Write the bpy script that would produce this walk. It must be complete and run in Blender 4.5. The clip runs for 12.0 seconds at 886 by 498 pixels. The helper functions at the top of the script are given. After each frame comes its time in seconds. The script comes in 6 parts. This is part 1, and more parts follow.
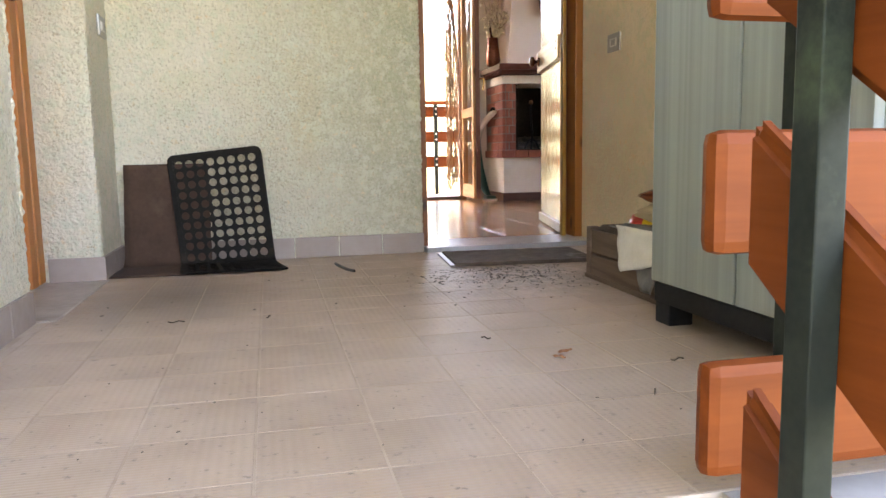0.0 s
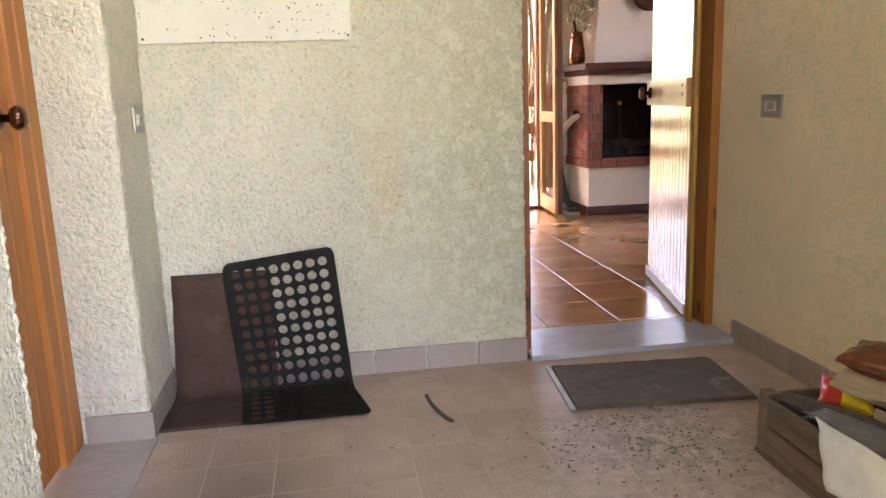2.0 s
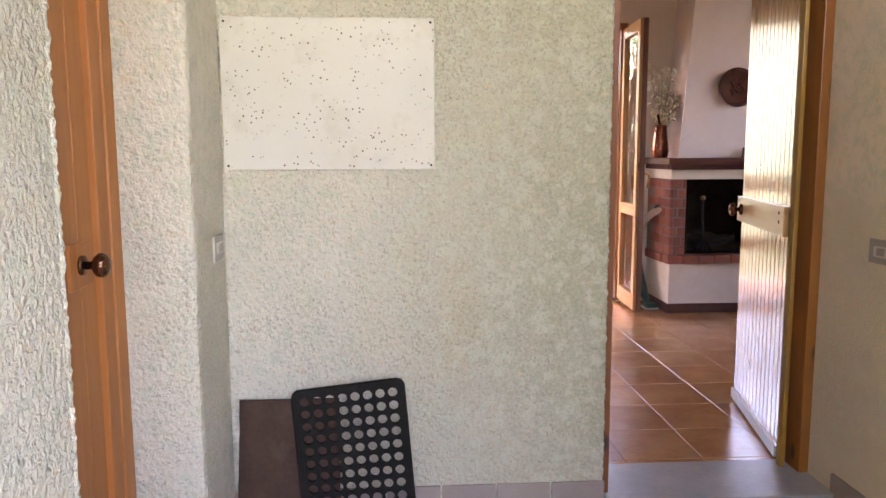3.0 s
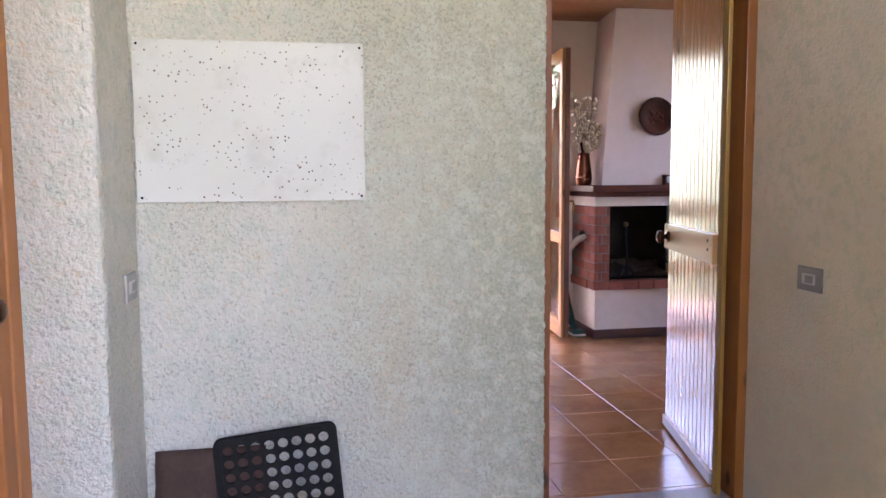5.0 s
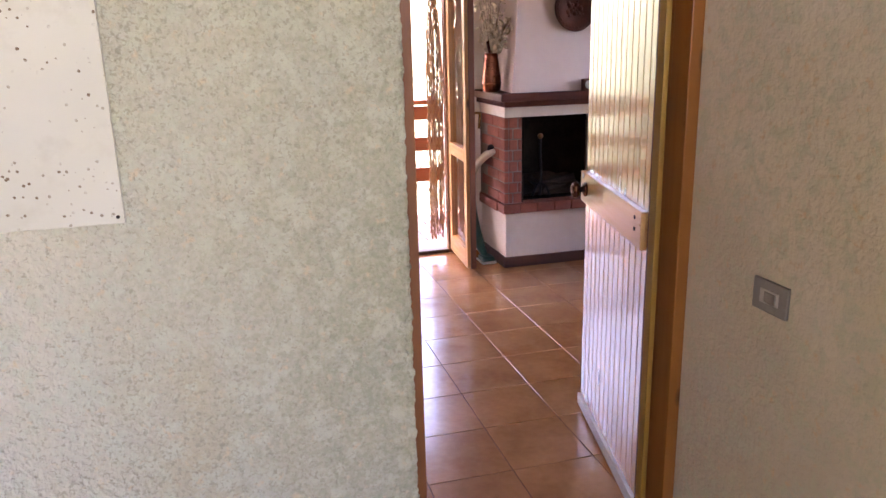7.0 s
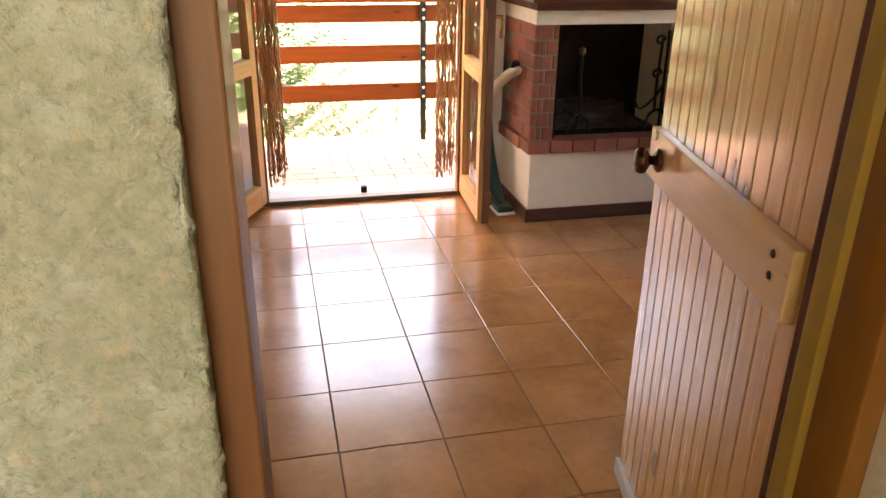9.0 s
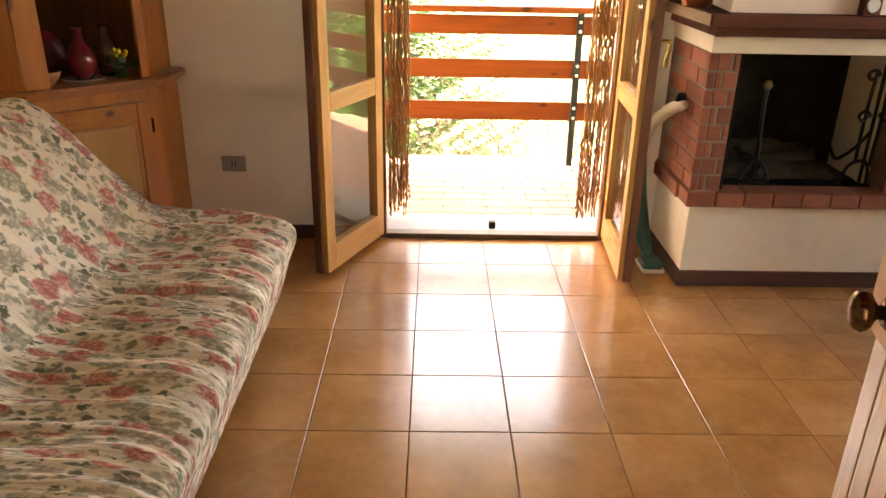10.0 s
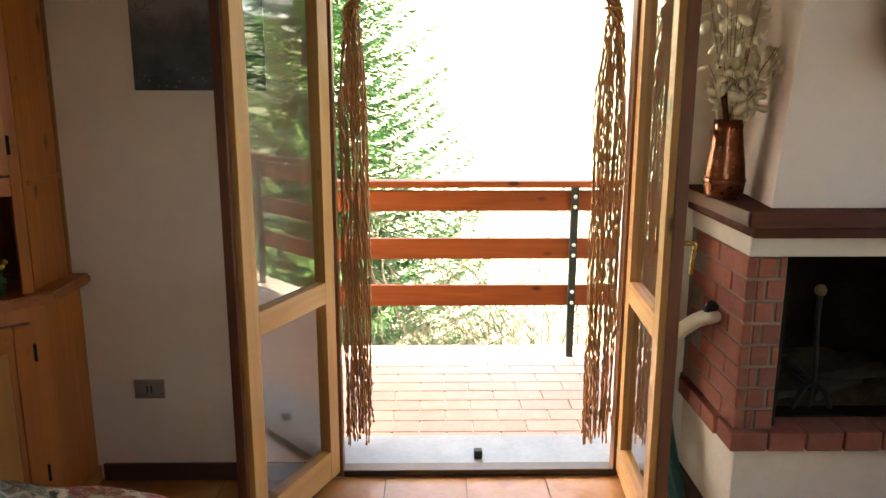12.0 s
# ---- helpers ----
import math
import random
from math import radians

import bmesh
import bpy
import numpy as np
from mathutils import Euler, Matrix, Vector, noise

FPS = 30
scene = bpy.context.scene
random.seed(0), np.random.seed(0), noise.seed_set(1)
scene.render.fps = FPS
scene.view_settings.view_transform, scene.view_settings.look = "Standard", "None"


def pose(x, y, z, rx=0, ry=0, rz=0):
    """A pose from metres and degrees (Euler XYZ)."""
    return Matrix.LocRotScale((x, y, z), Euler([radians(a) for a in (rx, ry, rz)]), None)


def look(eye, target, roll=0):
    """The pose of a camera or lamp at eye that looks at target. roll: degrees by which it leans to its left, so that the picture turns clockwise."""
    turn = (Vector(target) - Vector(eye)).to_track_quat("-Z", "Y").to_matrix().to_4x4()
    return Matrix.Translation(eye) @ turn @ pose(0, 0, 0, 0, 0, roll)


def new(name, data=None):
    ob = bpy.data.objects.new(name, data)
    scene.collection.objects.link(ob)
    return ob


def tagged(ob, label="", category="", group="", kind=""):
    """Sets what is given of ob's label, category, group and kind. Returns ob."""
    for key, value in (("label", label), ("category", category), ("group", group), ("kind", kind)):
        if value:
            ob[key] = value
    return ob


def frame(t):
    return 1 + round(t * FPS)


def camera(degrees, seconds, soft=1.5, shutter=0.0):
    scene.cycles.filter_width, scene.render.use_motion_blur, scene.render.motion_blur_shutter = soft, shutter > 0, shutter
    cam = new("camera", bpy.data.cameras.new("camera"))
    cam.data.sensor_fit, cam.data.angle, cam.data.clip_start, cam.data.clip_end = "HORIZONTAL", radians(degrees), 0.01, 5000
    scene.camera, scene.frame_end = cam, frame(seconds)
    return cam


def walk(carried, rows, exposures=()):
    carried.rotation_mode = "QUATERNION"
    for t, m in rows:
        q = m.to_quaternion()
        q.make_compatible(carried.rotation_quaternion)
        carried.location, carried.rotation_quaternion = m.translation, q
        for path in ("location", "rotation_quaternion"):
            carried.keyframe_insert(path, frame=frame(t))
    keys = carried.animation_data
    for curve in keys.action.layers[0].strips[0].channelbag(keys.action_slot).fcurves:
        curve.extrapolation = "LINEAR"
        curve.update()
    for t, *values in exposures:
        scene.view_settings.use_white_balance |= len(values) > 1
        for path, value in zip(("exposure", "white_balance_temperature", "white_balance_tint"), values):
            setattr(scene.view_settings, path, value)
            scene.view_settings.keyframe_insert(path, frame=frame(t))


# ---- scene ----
cam = camera(61.3, 12.0)
PATH = [
    (0, (0.118, 0.291, 0.416), (0.563, 2.224, 0.165), -1.0),
    (0.5, (0.124, 0.497, 0.528), (0.54, 2.434, 0.252), -2.9),
    (1, (0.151, 0.641, 0.648), (0.612, 2.556, 0.302), -1.3),
    (1.5, (0.15, 0.823, 0.753), (0.483, 2.758, 0.374), -0.7),
    (2, (0.075, 0.978, 0.953), (0.378, 2.915, 0.556), -2.0),
    (2.5, (0.081, 1.083, 1.075), (0.271, 3.048, 0.753), -0.3),
    (3, (0.068, 1.113, 1.199), (0.194, 3.093, 0.948), -0.2),
    (3.2, (0.039, 1.104, 1.218), (0.161, 3.089, 1.005), -0.5),
    (4.8, (0.042, 1.171, 1.22), (0.341, 3.143, 1.074), -0.4),
    (5, (0.043, 1.217, 1.21), (0.377, 3.18, 1.028), -0.4),
    (5.5, (0.131, 1.367, 1.174), (0.412, 3.327, 0.888), -0.7),
    (6, (0.296, 1.533, 1.293), (0.516, 3.492, 0.953), -1.8),
    (6.5, (0.36, 1.831, 1.344), (0.669, 3.769, 0.96), -1.9),
    (7, (0.424, 1.968, 1.484), (0.932, 3.828, 0.953), -1.4),
    (7.2, (0.467, 2.053, 1.474), (1.013, 3.897, 0.925), -0.9),
    (8.8, (0.812, 2.941, 1.416), (1.279, 4.74, 0.677), 0.3),
    (9, (0.844, 3.03, 1.397), (1.262, 4.827, 0.625), 0.7),
    (9.2, (0.898, 3.139, 1.394), (1.227, 4.943, 0.597), 0.9),
    (9.5, (0.994, 3.337, 1.404), (1.164, 5.155, 0.589), 1.4),
    (10, (1.025, 3.562, 1.429), (1.053, 5.403, 0.647), 1.1),
    (10.5, (0.966, 3.72, 1.472), (0.989, 5.604, 0.801), 0.5),
    (11, (1.016, 3.879, 1.53), (1.065, 5.82, 1.052), 0.4),
    (11.5, (1.104, 4.116, 1.544), (1.134, 6.08, 1.168), 0.8),
    (12, (1.14, 4.348, 1.511), (1.172, 6.302, 1.088), 0.1),
]
EXPOSURES = [(0.0, 4.75, 7500, 24), (0.5, 4.72, 7700, 27), (1.0, 5.05, 6700, 23), (1.5, 5.0, 7200, 26), (2.0, 4.85, 7500, 29), (3.0, 4.62, 6900, 36), (5.0, 4.58, 6000, 39), (6.0, 4.58, 6300, 39), (7.0, 4.58, 6700, 42), (9.0, 4.6, 9000, 24), (9.6, 4.95, 9400, 10), (10.0, 4.85, 11700, 20), (10.6, 4.65, 13400, 26), (11.5, 4.45, 9300, 16), (12.0, 4.25, 7800, 10)]
walk(cam, [(t, look(eye, target, roll)) for t, eye, target, roll in PATH], EXPOSURES)

# ---- light: hazy sky and one sun from the valley side ----
SUN_AZ, SUN_EL = radians(-62), radians(52)      # azimuth from +y towards +x
world = bpy.data.worlds.new("sky")
scene.world = world
world.use_nodes = True
wn = world.node_tree
sky = wn.nodes.new("ShaderNodeTexSky")
sky.sky_type, sky.sun_disc = "NISHITA", False
sky.sun_elevation, sky.sun_rotation = SUN_EL, SUN_AZ
sky.air_density, sky.dust_density = 1.0, 3.0
bg = wn.nodes["Background"]
bg.inputs["Strength"].default_value = 0.15
wn.links.new(sky.outputs[0], bg.inputs[0])
sun_data = bpy.data.lights.new("sun", "SUN")
sun_data.energy, sun_data.angle, sun_data.color = 2.7, radians(0.6), (1.0, 0.95, 0.87)
sun = new("sun", sun_data)
SUN_DIR = Vector((math.sin(SUN_AZ) * math.cos(SUN_EL), math.cos(SUN_AZ) * math.cos(SUN_EL), math.sin(SUN_EL)))
sun.matrix_world = look(SUN_DIR * 40, (0, 0, 0))

# ---- plan, in metres ----
LAND = -0.018            # landing floor
WALL_A = 3.56            # landing face of the wall with the entrance door
WALL_A2 = 3.86           # its face in the room
WALL_B = 7.055           # inner face of the wall with the balcony door
WALL_B2 = 7.37
ROOM_L, ROOM_R = -0.785, 4.0
CEIL = 2.47


# ---- materials ----
def nodes_of(name):
    m = bpy.data.materials.new(name)
    m.use_nodes = True
    nt = m.node_tree
    return m, nt, nt.nodes["Principled BSDF"]


def mixed(nt, fac, a, b, blend="MIX"):
    n = nt.nodes.new("ShaderNodeMix")
    n.data_type, n.blend_type = "RGBA", blend
    for sock, v in ((n.inputs["Factor"], fac), (n.inputs[6], a), (n.inputs[7], b)):
        if isinstance(v, bpy.types.NodeSocket):
            nt.links.new(v, sock)
        elif isinstance(v, (int, float)):
            sock.default_value = v
        else:
            sock.default_value = (*v, 1)
    return n.outputs[2]


def ramp(nt, fac, lo, hi):
    n = nt.nodes.new("ShaderNodeMapRange")
    n.inputs[1].default_value, n.inputs[2].default_value = lo, hi
    nt.links.new(fac, n.inputs[0])
    return n.outputs[0]


def place(nt, scale=(1, 1, 1), shift=0.0):
    """Object coordinates; shift spreads repeats by the object's random number."""
    tc = nt.nodes.new("ShaderNodeTexCoord")
    mp = nt.nodes.new("ShaderNodeMapping")
    mp.inputs["Scale"].default_value = scale
    nt.links.new(tc.outputs["Object"], mp.inputs[0])
    if shift:
        oi = nt.nodes.new("ShaderNodeObjectInfo")
        mu = nt.nodes.new("ShaderNodeMath")
        mu.operation = "MULTIPLY"
        mu.inputs[1].default_value = shift
        nt.links.new(oi.outputs["Random"], mu.inputs[0])
        nt.links.new(mu.outputs[0], mp.inputs["Location"])
    return mp.outputs[0]


def noise_of(nt, vec, scale, detail=4, rough=0.55, distort=0.0):
    n = nt.nodes.new("ShaderNodeTexNoise")
    n.inputs["Scale"].default_value, n.inputs["Detail"].default_value = scale, detail
    n.inputs["Roughness"].default_value, n.inputs["Distortion"].default_value = rough, distort
    nt.links.new(vec, n.inputs["Vector"])
    return n.outputs[0]


def bumped(nt, bsdf, height, strength, distance):
    b = nt.nodes.new("ShaderNodeBump")
    b.inputs["Strength"].default_value, b.inputs["Distance"].default_value = strength, distance
    nt.links.new(height, b.inputs["Height"])
    nt.links.new(b.outputs[0], bsdf.inputs["Normal"])


def summed(nt, a, b, ka=1.0, kb=1.0):
    m1 = nt.nodes.new("ShaderNodeMath")
    m1.operation = "MULTIPLY"
    m1.inputs[1].default_value = ka
    nt.links.new(a, m1.inputs[0])
    m2 = nt.nodes.new("ShaderNodeMath")
    m2.operation = "MULTIPLY_ADD"
    m2.inputs[1].default_value = kb
    nt.links.new(b, m2.inputs[0])
    nt.links.new(m1.outputs[0], m2.inputs[2])
    return m2.outputs[0]


def surface(name, a, b, scale=6, rough=0.6, metal=0.0, bump=0.0, bump_scale=60, dist=0.002, stretch=(1, 1, 1), grime=None,
            grime_at=(0.55, 0.75), vary=0.0, shift=0.0, rough_vary=0.12, spec=0.5, coat=0.0):
    m, nt, p = nodes_of(name)
    vec = place(nt, stretch, shift)
    big = noise_of(nt, vec, scale, 5)
    fine = noise_of(nt, vec, scale * 7, 4)
    col = mixed(nt, ramp(nt, summed(nt, big, fine, 0.7, 0.3), 0.35, 0.65), a, b)
    if vary:
        oi = nt.nodes.new("ShaderNodeObjectInfo")
        hsv = nt.nodes.new("ShaderNodeHueSaturation")
        nt.links.new(ramp(nt, oi.outputs["Random"], -1.0 / vary + 1, 1.0 / vary + 1), hsv.inputs["Value"])
        mr = hsv.inputs["Value"].links[0].from_node
        mr.inputs[1].default_value, mr.inputs[2].default_value = 0, 1
        mr.inputs[3].default_value, mr.inputs[4].default_value = 1 - vary, 1 + vary
        nt.links.new(col, hsv.inputs["Color"])
        col = hsv.outputs[0]
    if grime:
        g = noise_of(nt, vec, scale * 0.45, 8, 0.65)
        col = mixed(nt, ramp(nt, g, *grime_at), col, grime)
    nt.links.new(col, p.inputs["Base Color"])
    mr = nt.nodes.new("ShaderNodeMapRange")
    mr.inputs[3].default_value, mr.inputs[4].default_value = max(0.02, rough - rough_vary), min(1, rough + rough_vary)
    nt.links.new(fine, mr.inputs[0])
    nt.links.new(mr.outputs[0], p.inputs["Roughness"])
    p.inputs["Metallic"].default_value = metal
    p.inputs["Specular IOR Level"].default_value = spec
    p.inputs["Coat Weight"].default_value = coat
    p.inputs["Coat Roughness"].default_value = 0.12
    if bump:
        bumped(nt, p, noise_of(nt, vec, bump_scale, 5), bump, dist)
    return m


def wood(name, light, dark, along="z", scale=14, rough=0.45, knots=True, vary=0.0, shift=0.0, coat=0.0, relief=0.25):
    m, nt, p = nodes_of(name)
    k = 0.06
    st = {"x": (k, 1, 1), "y": (1, k, 1), "z": (1, 1, k)}[along]
    vec = place(nt, st, shift)
    grain = noise_of(nt, vec, scale, 6, 0.6, 1.2)
    fine = noise_of(nt, vec, scale * 6, 3)
    col = mixed(nt, ramp(nt, summed(nt, grain, fine, 0.75, 0.25), 0.36, 0.64), light, dark)
    if knots:
        kk = {"x": (0.45, 1, 1), "y": (1, 0.45, 1), "z": (1, 1, 0.45)}[along]
        v = nt.nodes.new("ShaderNodeTexVoronoi")
        v.inputs["Scale"].default_value = 6.5
        nt.links.new(place(nt, kk, shift), v.inputs["Vector"])
        col = mixed(nt, ramp(nt, v.outputs["Distance"], 0.13, 0.06), col, tuple(c * 0.28 for c in dark))
    if vary:
        oi = nt.nodes.new("ShaderNodeObjectInfo")
        hsv = nt.nodes.new("ShaderNodeHueSaturation")
        mr = nt.nodes.new("ShaderNodeMapRange")
        mr.inputs[3].default_value, mr.inputs[4].default_value = 1 - vary, 1 + vary
        nt.links.new(oi.outputs["Random"], mr.inputs[0])
        nt.links.new(mr.outputs[0], hsv.inputs["Value"])
        nt.links.new(col, hsv.inputs["Color"])
        col = hsv.outputs[0]
    nt.links.new(col, p.inputs["Base Color"])
    mr = nt.nodes.new("ShaderNodeMapRange")
    mr.inputs[3].default_value, mr.inputs[4].default_value = rough - 0.1, rough + 0.15
    nt.links.new(fine, mr.inputs[0])
    nt.links.new(mr.outputs[0], p.inputs["Roughness"])
    p.inputs["Coat Weight"].default_value = coat
    p.inputs["Coat Roughness"].default_value = 0.15
    bumped(nt, p, grain, relief, 0.0015)
    return m


def near(nt, cx, cy, cz, sx, sy, sz, vec):
    """1 at a place, falling to 0 at the ellipsoid with the half-axes given, ragged by noise."""
    mp = nt.nodes.new("ShaderNodeMapping")
    mp.inputs["Location"].default_value = (-cx / sx, -cy / sy, -cz / sz)
    mp.inputs["Scale"].default_value = (1 / sx, 1 / sy, 1 / sz)
    nt.links.new(vec, mp.inputs[0])
    ln = nt.nodes.new("ShaderNodeVectorMath")
    ln.operation = "LENGTH"
    nt.links.new(mp.outputs[0], ln.inputs[0])
    ragged = summed(nt, ln.outputs["Value"], noise_of(nt, vec, 3.5, 6, 0.6), 1.0, 0.55)
    return ramp(nt, ragged, 1.32, 0.30)


def scaled(nt, a, k):
    m = nt.nodes.new("ShaderNodeMath")
    m.operation = "MULTIPLY"
    nt.links.new(a, m.inputs[0])
    if isinstance(k, bpy.types.NodeSocket):
        nt.links.new(k, m.inputs[1])
    else:
        m.inputs[1].default_value = k
    return m.outputs[0]


def rough_cast(name, a, b, fleck, relief=0.8, flecked=1.0, shade_stain=True):
    """Coarse sprayed plaster: worm-shaped grains, dark flecks for pits, greenish stain and painted shade by the
    doorway.
    """
    m, nt, p = nodes_of(name)
    vec = place(nt)
    worms = noise_of(nt, vec, 62, 4, 0.55, 0.35)
    lumps = noise_of(nt, vec, 140, 3)
    large = noise_of(nt, vec, 1.3, 5)
    stain = noise_of(nt, vec, 0.7, 6, 0.65)
    col = mixed(nt, ramp(nt, large, 0.35, 0.68), a, b)
    col = mixed(nt, ramp(nt, stain, 0.52, 0.78), col, tuple(c * 0.80 for c in b))
    if shade_stain:
        # green tint plus the doorway side's shade, both put into the wall colour
        green_shade = near(nt, 0.86, 3.56, 0.75, 0.95, 0.9, 1.9, vec)
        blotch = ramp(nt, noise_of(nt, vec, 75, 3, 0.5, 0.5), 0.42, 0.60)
        col = mixed(nt, scaled(nt, green_shade, 0.75), col, (a[0] * 0.58, a[1] * 0.62, a[2] * 0.52))
        col = mixed(nt, scaled(nt, scaled(nt, green_shade, blotch), 0.55), col, (a[0] * 0.46, a[1] * 0.55, a[2] * 0.43))
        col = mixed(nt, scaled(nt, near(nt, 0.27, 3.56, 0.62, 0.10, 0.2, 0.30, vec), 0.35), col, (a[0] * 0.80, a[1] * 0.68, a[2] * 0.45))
    tone = noise_of(nt, vec, 24, 4, 0.6)
    col = mixed(nt, ramp(nt, tone, 0.38, 0.52), (a[0] * 0.84, a[1] * 0.90, a[2] * 0.86), col)
    col = mixed(nt, ramp(nt, noise_of(nt, vec, 34, 3), 0.60, 0.72), col, (a[0] * 0.94, a[1] * 0.84, a[2] * 0.72))
    pits = noise_of(nt, vec, 104, 3, 0.6, 0.5)
    hollow = ramp(nt, summed(nt, pits, large, 1.0, 0.35), 0.735, 0.87)
    col = mixed(nt, scaled(nt, hollow, flecked * 0.65), col, fleck)
    nt.links.new(col, p.inputs["Base Color"])
    p.inputs["Roughness"].default_value = 0.9
    p.inputs["Specular IOR Level"].default_value = 0.2
    bumped(nt, p, summed(nt, ramp(nt, worms, 0.34, 0.72), lumps, 0.8, 0.3), relief, 0.010)
    return m


def plain(name, col, rough=0.5, metal=0.0, **kw):
    return surface(name, col, tuple(c * 0.86 for c in col), 9, rough, metal, **kw)


M = {}
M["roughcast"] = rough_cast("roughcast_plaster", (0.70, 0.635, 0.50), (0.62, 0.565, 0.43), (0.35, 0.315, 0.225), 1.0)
M["roughcast_tan"] = rough_cast("tan_roughcast_plaster", (0.77, 0.65, 0.485), (0.69, 0.575, 0.42), (0.50, 0.43, 0.31), 0.32, 0.35, False)
M["white_plaster"] = surface("white_plaster", (0.82, 0.715, 0.61), (0.76, 0.655, 0.55), 2.2, 0.85, bump=0.18, bump_scale=38, dist=0.003, spec=0.25)
M["hood_plaster"] = surface("hood_plaster", (0.72, 0.595, 0.52), (0.66, 0.54, 0.465), 2.0, 0.85, bump=0.2, bump_scale=30, dist=0.003, spec=0.25)
M["fire_white"] = surface("limewashed_masonry", (0.76, 0.68, 0.57), (0.68, 0.59, 0.48), 3, 0.85, bump=0.35, bump_scale=26, dist=0.004, grime=(0.48, 0.40, 0.33), grime_at=(0.58, 0.8))
M["grout_grey"] = surface("pale_grout", (0.50, 0.41, 0.33), (0.38, 0.295, 0.23), 5, 0.9)
M["skirt_tile"] = surface("skirting_klinker", (0.33, 0.265, 0.225), (0.28, 0.22, 0.185), 4, 0.6, vary=0.06, shift=5)
M["marble"] = surface("grey_marble", (0.40, 0.40, 0.405), (0.31, 0.31, 0.32), 7, 0.32, grime=(0.30, 0.28, 0.26), grime_at=(0.6, 0.85))
M["sill_stone"] = surface("blue_grey_sill_stone", (0.20, 0.215, 0.23), (0.15, 0.16, 0.175), 7, 0.4)
M["stained_stone"] = surface("stained_stone", (0.42, 0.37, 0.325), (0.33, 0.29, 0.25), 5, 0.6, grime=(0.15, 0.12, 0.10), grime_at=(0.5, 0.75))
M["room_tile"] = surface("terracotta_glazed_tile", (0.51, 0.255, 0.10), (0.36, 0.165, 0.06), 4.5, 0.2, vary=0.06, shift=7, rough_vary=0.07, coat=0.3, bump=0.03, bump_scale=7, grime=(0.56, 0.33, 0.16), grime_at=(0.55, 0.8))
M["room_grout"] = surface("brown_grout", (0.13, 0.075, 0.045), (0.10, 0.06, 0.035), 9, 0.8)
M["balc_tile"] = surface("balcony_klinker", (0.33, 0.205, 0.155), (0.275, 0.165, 0.12), 4, 0.55, vary=0.1, shift=8)
M["brick"] = surface("red_brick", (0.28, 0.085, 0.047), (0.20, 0.060, 0.035), 8, 0.8, vary=0.18, shift=6, bump=0.4, bump_scale=45, dist=0.002)
M["mortar"] = surface("mortar", (0.24, 0.18, 0.145), (0.155, 0.115, 0.09), 14, 0.95, bump=0.4, bump_scale=70, dist=0.002)
M["soot"] = surface("sooty_firebrick", (0.024, 0.018, 0.013), (0.009, 0.007, 0.005), 6, 0.95, spec=0.05, bump=0.4, bump_scale=25, dist=0.004)
M["ash"] = surface("grey_brown_ash", (0.105, 0.082, 0.06), (0.045, 0.035, 0.027), 11, 0.95, spec=0.1, bump=0.8, bump_scale=30, dist=0.01, grime=(0.03, 0.024, 0.019), grime_at=(0.5, 0.7))
M["ash_wall"] = surface("smoked_plaster", (0.78, 0.71, 0.61), (0.66, 0.59, 0.50), 4, 0.9, grime=(0.30, 0.25, 0.20), grime_at=(0.58, 0.8))
M["pine_v"] = wood("pine_upright", (0.60, 0.33, 0.115), (0.47, 0.22, 0.065), "z", 12, 0.42, shift=5, coat=0.2)
M["pine_h"] = wood("pine_level", (0.60, 0.33, 0.115), (0.47, 0.22, 0.065), "x", 12, 0.42, shift=5, coat=0.2)
M["door_pine"] = wood("varnished_door_pine", (0.76, 0.43, 0.17), (0.64, 0.33, 0.115), "z", 10, 0.22, shift=4, coat=1.0, relief=0.06)
M["ochre_stop"] = wood("ochre_varnished_stop", (0.42, 0.25, 0.045), (0.33, 0.18, 0.03), "z", 10, 0.35, knots=False, coat=0.2)
M["casing"] = wood("orange_stained_casing", (0.25, 0.082, 0.017), (0.16, 0.048, 0.010), "z", 10, 0.5, shift=5, coat=0.05)
M["side_pine"] = wood("orange_side_door_pine", (0.44, 0.160, 0.034), (0.365, 0.125, 0.025), "z", 7, 0.5, shift=5, coat=0.05)
# brighter copy of the casing for the right jambs, their light in the colour
M["frame_pine"] = wood("lit_frame_pine", (0.34, 0.125, 0.021), (0.28, 0.096, 0.016), "z", 7, 0.4, shift=5, coat=0.2)
M["leaf_dark"] = wood("stained_edge_and_gap_shade", (0.17, 0.055, 0.025), (0.10, 0.035, 0.016), "z", 12, 0.45)
M["cupboard"] = wood("honey_pine", (0.52, 0.170, 0.026), (0.38, 0.110, 0.016), "z", 11, 0.4, shift=3, coat=0.2)
M["cupboard_h"] = wood("honey_pine_level", (0.52, 0.170, 0.026), (0.38, 0.110, 0.016), "x", 11, 0.4, shift=3, coat=0.2)
M["cupboard_top"] = wood("waxed_ledge", (0.40, 0.13, 0.03), (0.28, 0.08, 0.018), "x", 11, 0.4, coat=0.1)
M["mantel"] = wood("walnut_beam", (0.11, 0.036, 0.022), (0.06, 0.020, 0.013), "x", 10, 0.75, knots=False)
# paler walnut: daylight on the beam's left end, put into its colour
M["mantel_side"] = wood("lit_beam_end", (0.24, 0.13, 0.075), (0.14, 0.07, 0.04), "y", 10, 0.5, knots=False)
M["ceiling_wood"] = wood("ceiling_boards", (0.34, 0.15, 0.065), (0.25, 0.10, 0.04), "x", 9, 0.45)
M["rail_board"] = wood("red_stained_board", (0.185, 0.043, 0.008), (0.12, 0.026, 0.005), "x", 11, 0.55, shift=6)
